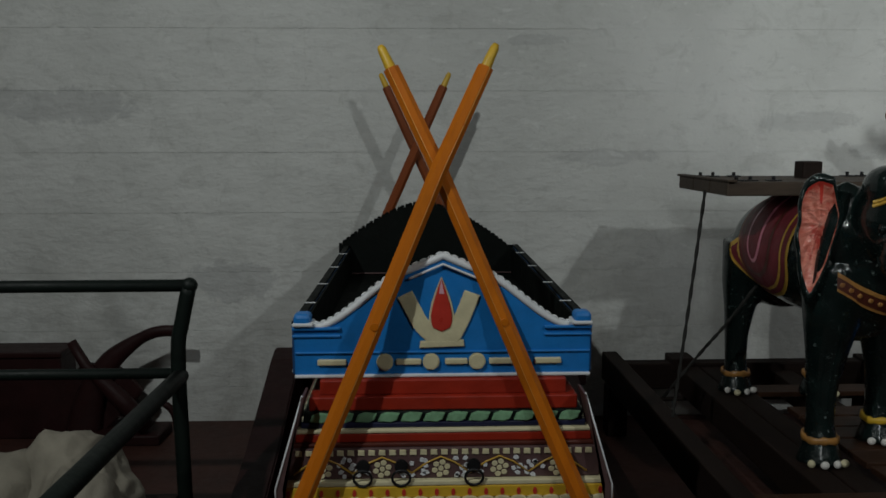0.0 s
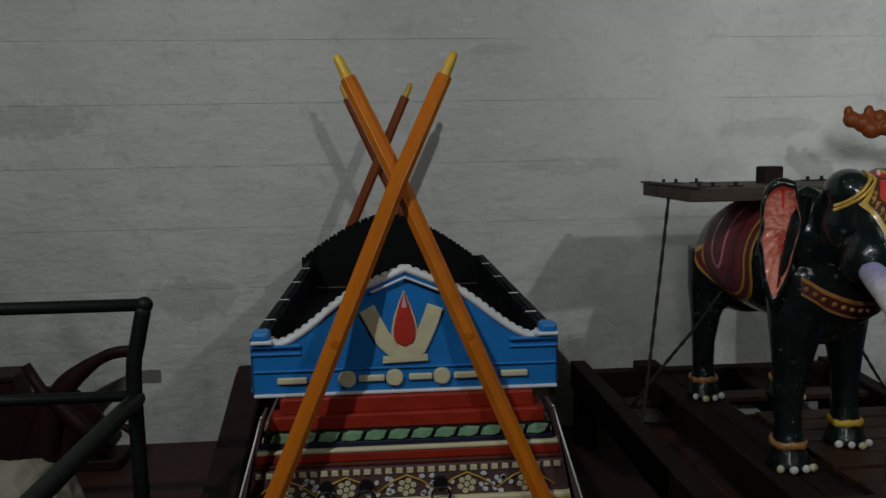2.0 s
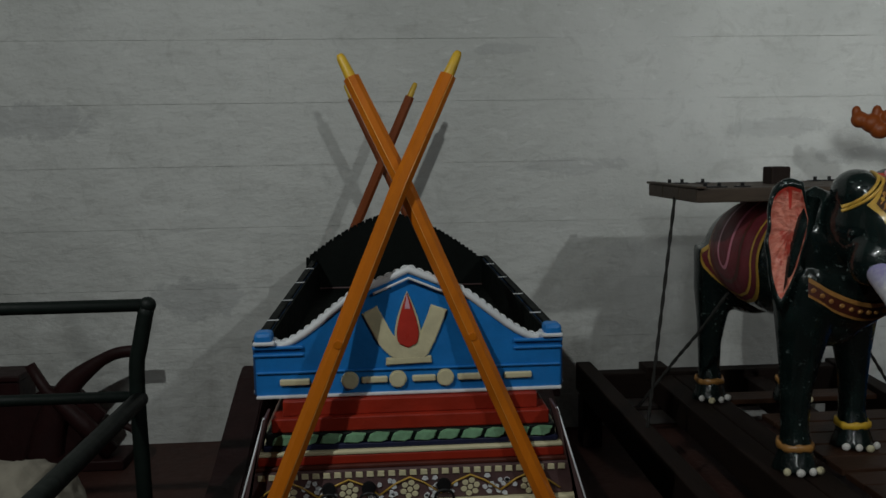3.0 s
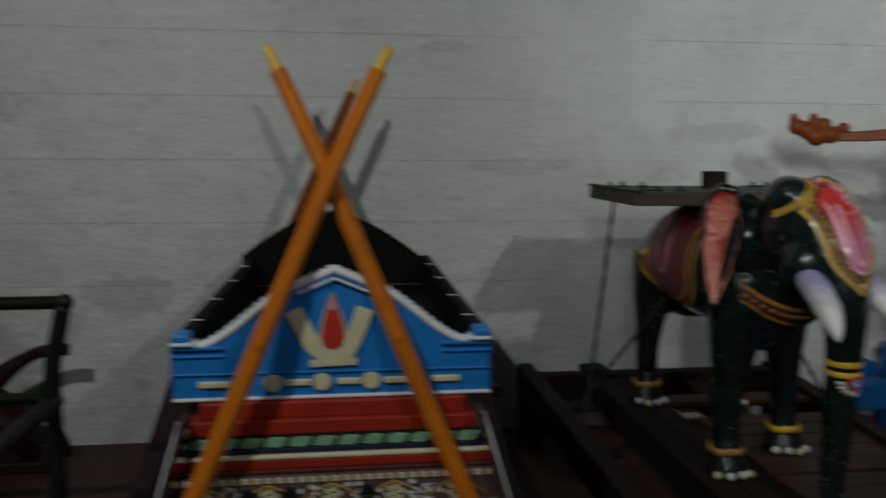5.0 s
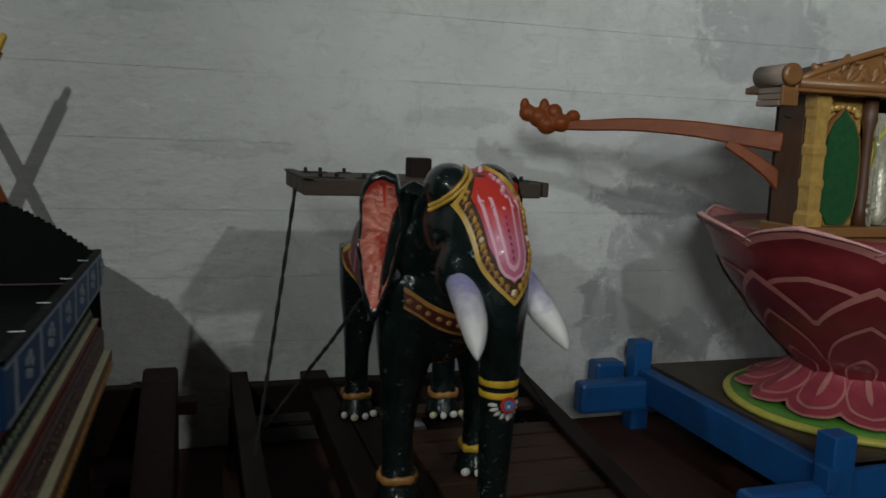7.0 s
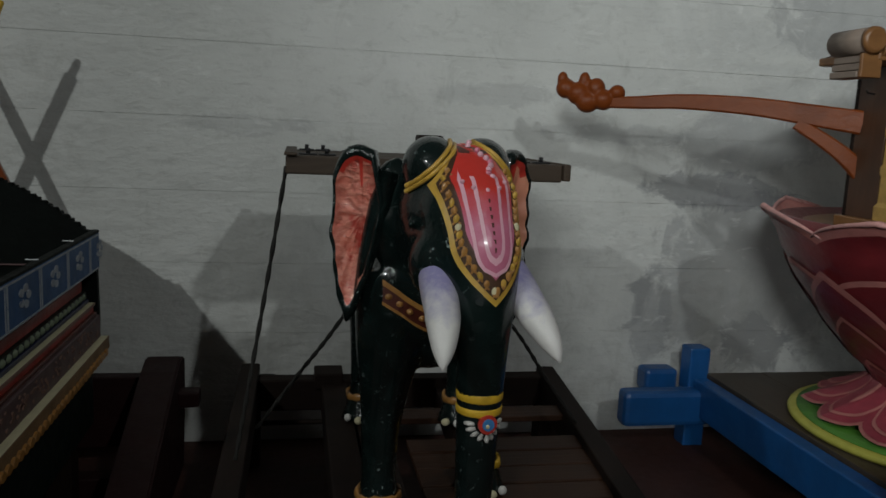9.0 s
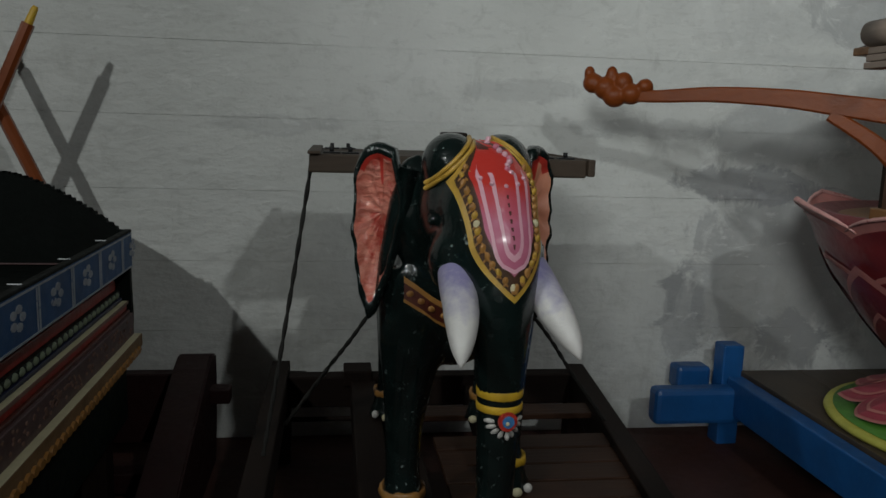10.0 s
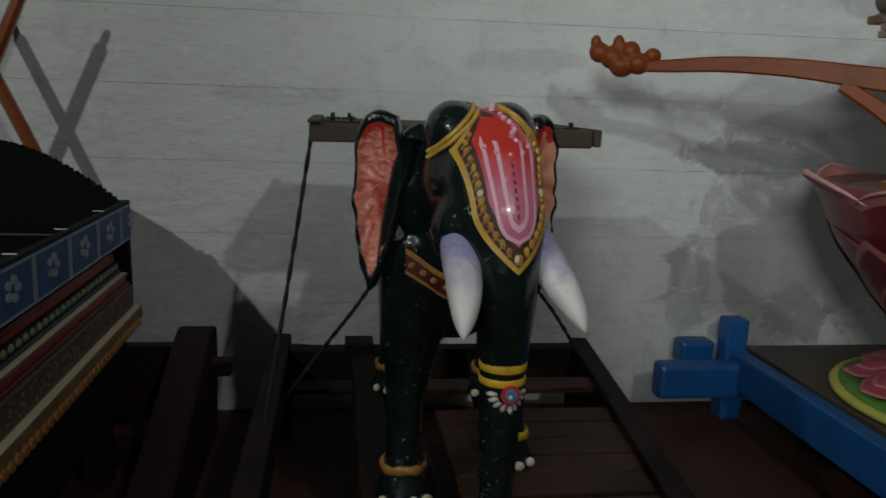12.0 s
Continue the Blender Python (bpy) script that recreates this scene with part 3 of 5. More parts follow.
        loop = [(x + 0.026 * math.cos(a), FY - 0.024 - 0.006 * math.sin(a), 0.676 + 0.026 * math.sin(a)) for a in [k * math.pi / 8 for k in range(17)]]
        part("iron_ring", tube(loop, 0.004, 6, caps=False), M_iron, ring)
    for s in (-1, 1):
        for y in (2.45, 3.8):
            part("leg", box(s * 0.36 - 0.05, s * 0.36 + 0.05, y - 0.05, y + 0.05, 0.0, 0.3, 0.006), M_dark, base)
    # crossed poles, front pair and back pair
    for front in (True, False):
        for s in (-1, 1):
            shift = 0.022 if s < 0 else -0.022
            if front:
                at = lambda z: (-0.011 + s * (z - 1.553) * (0.47 if z > 1.553 else 0.427), 2.318 - (1.553 - z) * 0.2 + shift, z)
                low, top = 0.30, 1.846
            else:
                at = lambda z: (-0.082 + s * (z - 1.589) * 0.45, 4.165 + shift, z)
                low, top = 0.76, 1.918
            pole = part("crossed_pole", tube([at(low), at(1.553), at(top)], [0.0275, 0.027, 0.025], 8, smooth=False, spin=0.39), M_orange if front else M_shadepole, base, "orange varnished octagonal pole" if front else "octagonal pole, darkened to rust red for shade")
            for e in (-0.008 if s < 0 else 0.012,):
                if front:
                    part("edge_line", tube([(at(z)[0] + e, at(z)[1] - 0.0245, z) for z in (low, 1.553, top)], 0.0015, 5), M_poleline, pole)
            part("pole_tip", tube([at(top - 0.005), at(top + 0.003), at(top + 0.058), at(top + 0.068)], [0.0165, 0.0165, 0.0135, 0.009], 10), M_yellow, pole, "yellow painted tenon tip")
            if front:
                b = at(1.12)
                part("bolt", tube([(b[0], b[1] - 0.031, 1.12), (b[0], b[1] - 0.02, 1.12)], 0.011, 10), M_orange, pole)
    return base


build_palanquin()


def build_sledge():
    base = thing("palanquin_sledge", (0, 3.3, 0), "dark oxblood wooden carrying sledge with upturned runner ends", "sledge")
    for s in (-1, 1):
        inn = 0.60 if s > 0 else 0.70
        prof = [(4.26, 0.0), (4.32, 0.3), (4.31, 0.50), (4.20, 0.53), (4.08, 0.50), (3.8, 0.40), (3.4, 0.26), (3.0, 0.16), (2.5, 0.12), (2.2, 0.12), (2.2, 0.0), (3.4, 0.0)]
        part("runner", prism(prof, 0.15, lambda u, v, w: (s * (inn + w), u, v), 0.008), M_oxblood, base)
        if s > 0:
            part("runner_peg", box(s * (inn + 0.19) - 0.045, s * (inn + 0.19) + 0.045, 4.10, 4.18, 0.33, 0.40, 0.008), M_oxblood, base)
    for y in (2.55, 3.25, 3.95):
        part("cross_tie", box(-0.70, 0.60, y - 0.045, y + 0.045, 0.02, 0.11, 0.006), M_oxblood, base)
    # Bar drawn deeper than it is, its lower part standing in for shade.
    part("back_bar_with_shade", box(-0.70, 0.60, 4.2, 4.27, 0.12, 0.44, 0.006), M_oxblood, base)


build_sledge()


# ---- elephant ----
HEAD = Matrix.Translation((1.625, 2.85, 0)) @ Matrix.Rotation(radians(10), 4, "Z")


def head_at(side, ahead, z):
    return HEAD @ Vector((side, -ahead, z))


LEGS = ((1.488, 2.92), (1.845, 3.13), (1.515, 3.80), (1.90, 3.74))


def build_elephant():
    """One carved figure: the body is blended from swellings, then ears, tusks and painted ornament are laid on it."""
    from mathutils.bvhtree import BVHTree
    bm = bmesh.new()
    add_ball(bm, (1.69, 3.42, 1.155), (0.255, 0.56, 0.265), 0, 32, 20)
    add_ball(bm, (1.67, 3.0, 1.15), (0.22, 0.25, 0.24), 0, 24, 16)
    add_ball(bm, (1.70, 3.75, 1.10), (0.235, 0.26, 0.27), 0, 24, 16)
    for x, y in LEGS:
        front = y < 3.5
        add_tube(bm, [(x * 0.8 + 1.69 * 0.2, y + (0.03 if front else -0.03), 1.15), (x + (0.018 if x < 1.69 else -0.018), y, 0.94), (x + (0.008 if x < 1.69 else -0.008), y, 0.8), (x, y, 0.68), (x, y - 0.005, 0.55), (x, y - 0.015, 0.47), (x, y - 0.02, 0.395)],
                 [0.13, 0.098, 0.072, 0.057, 0.052, 0.064, 0.09], 20)
    add_tube(bm, [(1.67, 3.1, 1.2), (1.64, 2.9, 1.28), tuple(head_at(0, 0.02, 1.36))], [0.2, 0.18, 0.16], 20)
    add_ball(bm, head_at(0, 0.09, 1.36), (0.146, 0.19, 0.165), 0, 24, 16)
    for s in (-1, 1):
        add_ball(bm, head_at(s * 0.07, 0.11, 1.468), (0.078, 0.1, 0.085), 0, 20, 14)
        add_ball(bm, head_at(s * 0.095, 0.21, 1.24), (0.06, 0.09, 0.085), 0, 16, 10)
    add_tube(bm, [tuple(head_at(0, a, z)) for a, z in ((0.12, 1.44), (0.2, 1.36), (0.27, 1.25), (0.315, 1.15), (0.335, 1.03), (0.335, 0.9), (0.33, 0.75), (0.325, 0.6), (0.325, 0.48), (0.345, 0.43))],
             [0.12, 0.13, 0.115, 0.086, 0.064, 0.056, 0.051, 0.046, 0.043, 0.041], 24)
    add_ball(bm, (1.63, 2.97, 1.0), (0.14, 0.12, 0.14), 0, 20, 14)
    for s in (-1, 1):
        add_ball(bm, head_at(s * 0.115, -0.04, 1.33), (0.085, 0.05, 0.16), 0, 20, 14)
    add_tube(bm, [(1.70, 3.98, 1.25), (1.70, 4.05, 1.1), (1.70, 4.06, 0.85)], [0.04, 0.03, 0.022], 10)
    bm = blended(bm, 0.012)
    tree = BVHTree.FromBMesh(bm)
    mats = [M_black, M_gold, M_brown, M_red, M_pink, M_pale, M_salmon, M_ivory, M_tusk, M_maroon, M_eyeblue, M_yellow, M_cream, M_copper, M_flush, M_ochre, M_peach]
    BLACK, GOLD, BROWN, RED, PINK, PALE, SALMON, IVORY, TUSK, MAROON, EYE, YELLOW, CREAM, COPPER, FLUSH, OCHRE, PEACH = range(17)

    def onto(p, way, lift):
        hit, nrm, _, _ = tree.ray_cast(p, way)
        return hit + nrm * lift if hit else None

    def patch(rows, start, way, lift, mat, cols=14):
        """Paint laid on the body: rows of (left, right, height), cast along way from start(side, height)."""
        grid = []
        for a, b, h in rows:
            grid.append([onto(start(a + (b - a) * k / cols, h), way, lift) for k in range(cols + 1)])
        made = [[bm.verts.new(p) if p else None for p in row] for row in grid]
        for r0, r1 in zip(made, made[1:]):
            for k in range(cols):
                q = (r0[k], r0[k + 1], r1[k + 1], r1[k])
                if all(q) and max((a.co - b.co).length for a in q for b in q) < 0.12:
                    f = bm.faces.new(q)
                    f.material_index, f.smooth = mat, True

    way = (HEAD.to_3x3() @ Vector((0, 1, 0))).normalized()
    face = lambda side, z: head_at(side, 0.8, z)

    def half_width(z):
        """Half the forehead shield's width at a height."""
        if z > 1.43:
            return 0.024 + (1.548 - z) / 0.118 * 0.088
        t = (1.43 - z) / 0.265
        if t < 0.5:
            return 0.112 - 0.022 * math.sin(t / 0.5 * math.pi / 2)
        return 0.090 * (1 - ((t - 0.5) / 0.5) ** 1.7)

    def shield(scale, top, drop, lift, mat):
        rows = []
        for k in range(31):
            z = top + (drop - top) * k / 30
            zz = 1.548 + (1.165 - 1.548) * (top - z) / (top - drop) if scale < 1 else z
            w = half_width(zz) * scale
            rows.append((-w, w, z))
        patch(rows, face, way, lift, mat)

    shield(1.0, 1.545, 1.165, 0.004, GOLD)
    shield(0.89, 1.545, 1.18, 0.006, OCHRE)
    shield(0.665, 1.545, 1.222, 0.008, BROWN)
    shield(0.64, 1.548, 1.226, 0.0095, FLUSH)

    def tongue(w, top, low, lift, mat):
        rows = []
        for k in range(19):
            t = k / 18
            ww = w * (0.62 + 0.38 * (1 - t)) if t < 0.7 else w * 0.734 * math.sqrt(max(0, 1 - ((t - 0.7) / 0.3) ** 2))
            z = top + (low - top) * t
            ww = min(ww, 0.6 * half_width(z))
            rows.append((-ww, ww, z))
        patch(rows, face, way, lift, mat, 10)

    tongue(0.062, 1.47, 1.232, 0.0105, PALE)
    tongue(0.053, 1.475, 1.241, 0.0115, FLUSH)
    tongue(0.033, 1.452, 1.258, 0.0125, PALE)
    tongue(0.024, 1.455, 1.274, 0.0135, FLUSH)
    for q in range(7):
        tongue(0.0028, 1.405 - q * 0.018, 1.395 - q * 0.018, 0.0145, BROWN)
    for k in range(12):
        z = 1.545 - k * 0.0085
        p = onto(face(0.012 + 0.010 * math.sin(k * 1.1) + 0.0012 * k, z), way, 0.012)
        if p:
            add_ball(bm, p, (0.008, 0.005, 0.008), PINK if k % 3 == 1 else PALE, 8, 6)
    # beads along the shield's border
    rng = random.Random(3)
    for s in (-1, 1):
        for k in range(16):
            z = 1.465 + (1.2 - 1.465) * k / 15
            w = half_width(1.548 - 0.383 * (1.548 - z) / 0.352)
            p = onto(face(s * w * 0.775, z), way, 0.007)
            if p:
                spin = HEAD.to_3x3().to_4x4() @ Matrix.Rotation(rng.uniform(-0.5, 0.5) + s * 0.3, 4, "Y")
                b = bmesh.new()
                add_ball(b, (0, 0, 0), (0.0085 * rng.uniform(0.8, 1.1), 0.004, 0.011 * rng.uniform(0.8, 1.1)), 0, 10, 6)
                merge(bm, b, CREAM if rng.random() < 0.15 else GOLD if rng.random() < 0.45 else COPPER, Matrix.Translation(p) @ spin, True)
                for e in (-1, 1):
                    q = onto(face(s * w * (0.78 + 0.06 * e), z - 0.0095), way, 0.0065)
                    if q:
                        b = bmesh.new()
                        add_ball(b, (0, 0, 0), (0.003, 0.003, 0.007), 0, 8, 5)
                        merge(bm, b, COPPER, Matrix.Translation(q) @ HEAD.to_3x3().to_4x4() @ Matrix.Rotation(e * 0.7, 4, "Y"), True)
    for x, z in ((0.0, 1.425), (-0.05, 1.44), (0.05, 1.44), (-0.03, 1.43), (0.03, 1.43)):
        p = onto(face(x, z), way, 0.012)
        if p:
            add_ball(bm, p, 0.006, PALE, 8, 6)
    # brow cords round the two domes
    for s in (-1, 1):
        for d in (0.0, 0.016):
            line = []
            for k in range(15):
                t = k / 14
                p = onto(face(s * (0.138 - 0.114 * t), 1.425 - d + 0.12 * t ** 0.85), way, 0.005)
                if p:
                    line.append(p)
            if len(line) > 3:
                add_tube(bm, line, 0.0062, 6, GOLD)
        # eyes
        p = onto(head_at(s * 0.6, 0.17, 1.335), (HEAD.to_3x3() @ Vector((-s, 0, 0))).normalized(), 0.0)
        if p:
            add_ball(bm, p, (0.012, 0.016, 0.014), BLACK, 12, 8)
            ring = [p + Vector((0, 0.019 * math.cos(a), 0.014 * math.sin(a))) + Vector((s * 0.004, 0, 0)) for a in [k * math.pi / 6 for k in range(13)]]
            add_tube(bm, ring, 0.0025, 5, BLACK, caps=False)
    # ears: thick black leaf with a painted hollow
    for s in (-1, 1):
        edge = [(0.20, 1.505), (0.245, 1.518), (0.285, 1.49), (0.302, 1.43), (0.300, 1.36), (0.308, 1.31), (0.298, 1.25), (0.292, 1.19), (0.278, 1.13), (0.258, 1.085), (0.235, 1.13), (0.21, 1.2), (0.195, 1.27), (0.18, 1.34), (0.172, 1.42)]
        ring = curve_points([(0.17 + (a - 0.17) * 1.15, 1.51 - (1.51 - b) * (1.13 if s < 0 else 1.2), 0) for a, b in edge], 3)[:-1]
        cx, cz = 0.242, 1.33
        swing = radians(-34 if s < 0 else 32)

        def set_ear(a, z, d):
            """a: out from the head, d: forward of the ear's plane."""
            v = Vector((s * (a - 0.17), -d, 0))
            v = Matrix.Rotation(swing, 3, "Z") @ v
            return HEAD @ Vector((s * 0.165 + (0.012 if s < 0 else 0) + v.x, 0.0 + v.y, z))
        loops = []
        for f, d in ((0.80, -0.035), (1.0, -0.012), (1.0, 0.012), (0.92, 0.026), (0.84, 0.022), (0.78, 0.004), (0.4, -0.004), (0.05, -0.006)):
            loops.append([bm.verts.new(set_ear(cx + (p.x - cx) * f, cz + (p.y - cz) * f, d + 0.005 * math.sin(k * 1.7))) for k, p in enumerate(ring)])
        for i, (a, b) in enumerate(zip(loops, loops[1:])):
            for k in range(len(ring)):
                f = bm.faces.new((a[k], a[(k + 1) % len(ring)], b[(k + 1) % len(ring)], b[k]))
                f.smooth = True
                z = f.calc_center_median().z
                f.material_index = BLACK if i < 4 else (RED if z > 1.44 else PEACH if s > 0 else SALMON)
        bm.faces.new(loops[0])
        bm.faces.new(loops[-1]).material_index = PEACH if s > 0 else SALMON
        add_tube(bm, [set_ear(0.17, 1.45, -0.02), set_ear(0.19, 1.36, -0.015), set_ear(0.22, 1.24, -0.015), set_ear(0.25, 1.10, -0.01)], [0.03, 0.034, 0.027, 0.014], 12, BLACK)
    # tusks with a lilac root
    for s in (-1, 1):
        line = [head_at(s * 0.092, 0.20, 1.275), head_at(s * 0.098, 0.255, 1.225), head_at(s * 0.108, 0.32, 1.175), head_at(s * 0.122, 0.385, 1.125), head_at(s * 0.138, 0.435, 1.075), head_at(s * 0.147, 0.46, 1.04)]
        line = curve_points(line, 4)
        n = len(line)
        prof = [0.036 + 0.010 * math.sin(math.pi * min(1, k / (n * 0.6))) if k < n * 0.5 else 0.042 * (1 - ((k / (n - 1) - 0.45) / 0.55) ** 1.6) + 0.003 for k in range(n)]
        add_tube(bm, line, prof, 20, TUSK)
        # dark socket lip round the root
        c, d = line[2], (line[4] - line[1]).normalized()
        u = d.cross(Vector((0, 0, 1))).normalized()
        v = u.cross(d)
        add_tube(bm, [c + u * (0.045 * math.cos(a)) + v * (0.045 * math.sin(a)) for a in [q * math.pi / 9 for q in range(19)]], 0.011, 8, BLACK, caps=False)
    # chest band with beads

    def collar(z_mid, half, lift, mat):
        for k in range(24):
            a, b = k / 24, (k + 1) / 24
            quad = []
            for t, e in ((a, -1), (b, -1), (b, 1), (a, 1)):
                x = 1.475 + 0.43 * t
                z = z_mid - 0.085 * math.sin(math.pi * t) + half * e
                p = onto(Vector((x, 2.72, z)), Vector((0, 1, 0)), lift)
                quad.append(p)
            if all(quad):
                bm.faces.new([bm.verts.new(p) for p in quad]).material_index = mat
    collar(1.118, 0.034, 0.006, BROWN)
    collar(1.147, 0.008, 0.010, COPPER)
    collar(1.09, 0.005, 0.010, COPPER)
    for k in range(14):
        t = (k + 0.5) / 14
        p = onto(Vector((1.475 + 0.43 * t, 2.72, 1.118 - 0.085 * math.sin(math.pi * t))), Vector((0, 1, 0)), 0.008)
        if p:
            add_ball(bm, p, (0.011, 0.005, 0.009), COPPER, 8, 6)
    # side cloths
    for s in (-1, 1):
        start = lambda y, z: Vector((1.69 + s * 0.9, y, z))
        for w, low, lift, mat in ((0.30, 0.955, 0.005, GOLD), (0.285, 0.968, 0.007, MAROON), (0.255, 0.985, 0.008, GOLD), (0.243, 0.995, 0.009, MAROON), (0.17, 1.04, 0.0105, BROWN), (0.15, 1.055, 0.0115, MAROON), (0.08, 1.1, 0.013, PINK), (0.06, 1.115, 0.014, MAROON)):
            rows2 = []
            for k in range(17):
                t = k / 16
                ww = w * (1 if t < 0.65 else math.sqrt(max(0, 1 - ((t - 0.65) / 0.36) ** 2)))
                z = 1.40 + (low - 1.40) * t
                rows2.append((3.46 - ww * 0.9, 3.46 + ww * 0.9, z))
            patch(rows2, start, Vector((-s, 0, 0)), lift, mat, 16)
    # anklets, toenails
    for k, (x, y) in enumerate(LEGS):
        ring = [(x + 0.063 * math.cos(a), y - 0.012 + 0.063 * math.sin(a), 0.494 + 0.004 * math.sin(3 * a)) for a in [q * math.pi / 12 for q in range(25)]]
        add_tube(bm, ring, [0.0115 + 0.0025 * math.sin(q * 2.3 + k) for q in range(25)], 8, YELLOW if k == 1 else COPPER, caps=False, squash=(0.7, 1.3))
        for q in range(4):
            a = -math.pi / 2 + (q - 1.5) * 0.52
            add_ball(bm, (x + 0.092 * math.cos(a), y - 0.02 + 0.090 * math.sin(a), 0.413 + 0.003 * ((q * 7 + k) % 3)), (0.015 + 0.003 * ((q + k) % 2), 0.011, 0.016), IVORY if (q + k) % 3 else CREAM, 10, 8)
    # trunk bands and rosette
    for z, h in ((0.936, 0.013), (0.9, 0.010)):
        c = head_at(0, 0.335, z)
        ring = [c + Vector((0.0555 * math.cos(a), 0.0555 * math.sin(a), 0)) for a in [q * math.pi / 12 for q in range(25)]]
        add_tube(bm, ring, h, 8, YELLOW, caps=False, squash=(0.22, 1.0))
    c = head_at(0.0, 0.335 + 0.055, 0.876)
    fx, fy = HEAD.to_3x3() @ Vector((1, 0, 0)), HEAD.to_3x3() @ Vector((0, -1, 0))
    for r, lift, mat in ((0.024, 0.002, RED), (0.015, 0.006, EYE)):
        add_prism(bm, ellipse(0, 0, r, r, 18), 0.008, lambda u, v, w: c + fx * u + Vector((0, 0, v)) + fy * (lift - w + 0.004), mat)
    add_ball(bm, c + fy * 0.01 + fx * -0.003 + Vector((0, 0, -0.003)), 0.0055, CREAM, 8, 6)
    for q in range(9):
        a = math.pi + 0.1 + q * (math.pi - 0.2) / 8
        bend = -0.016 * abs(math.cos(a))
        q0 = c + fx * 0.030 * math.cos(a) + Vector((0, 0, 0.030 * math.sin(a) + 0.002)) + fy * (bend * 0.7 + 0.002)
        q1 = c + fx * 0.048 * math.cos(a) + Vector((0, 0, 0.048 * math.sin(a) + 0.002)) + fy * (bend * 1.9 + 0.002)
        add_tube(bm, [q0, (q0 + q1) / 2, q1], [0.004, 0.0068, 0.004], 8, IVORY)
    mesh = bpy.data.meshes.new("elephant_statue")
    bm.normal_update()
    bm.to_mesh(mesh)
    bm.free()
    for m in mats:
        mesh.materials.append(m)
    ob = new("elephant_statue", mesh)
    tagged(ob, "glossy black carved elephant with pink forehead shield and white tusks", "elephant statue")


build_elephant()


def build_seat():
    base = thing("carrying_seat", (1.66, 3.5, 1.40), "weathered brown plank seat with bolts strapped across the elephant's back", "wooden seat")
    for k in range(3):
        y0 = 3.215 + k * 0.2
        part("plank", box(1.2, 2.10, y0, y0 + 0.196, 1.41, 1.468, 0.006), M_seat, base)
    part("end_batten", box(2.10, 2.125, 3.20, 3.83, 1.416, 1.472, 0.005), M_seat, base)
    part("end_batten", box(1.195, 1.235, 3.2, 3.83, 1.468, 1.478, 0.003), M_seat, base)
    part("seat_post", box(1.66, 1.75, 3.51, 3.60, 1.46, 1.545, 0.008), M_dark, base)
    for x in (1.27, 1.33, 1.43, 1.98, 2.05):
        for y in (3.3, 3.72):
            plate = part("washer", box(x - 0.028, x + 0.028, y - 0.02, y + 0.02, 1.468, 1.474, 0.002), M_iron, base)
            part("bolt", tube([(x, y, 1.474), (x, y, 1.49)], 0.008, 6), M_iron, plate)


build_seat()


def build_ropes():
    for points, r in ((((1.2, 3.46, 1.42), (1.145, 3.41, 1.05), (1.09, 3.36, 0.70), (1.045, 3.32, 0.42)), 0.0075), (((1.47, 3.50, 0.98), (1.36, 3.54, 0.8), (1.25, 3.58, 0.64), (1.10, 3.62, 0.42)), 0.008), (((1.93, 3.45, 0.98), (2.08, 3.5, 0.80), (2.2, 3.53, 0.63), (2.36, 3.58, 0.42)), 0.0075)):
        bm = bmesh.new()
        line = curve_points(points, 14)
        for k in range(2):
            twist = [p + Vector((math.cos(i * 0.9 + k * math.pi), math.sin(i * 0.9 + k * math.pi), 0)) * r * 0.45 for i, p in enumerate(line)]
            add_tube(bm, twist, r * 0.72, 7)
        ob = part("rope", bm, M_rope)
        tagged(ob, "taut dark twisted rope tying the elephant to its platform", "rope", "stay ropes")


build_ropes()


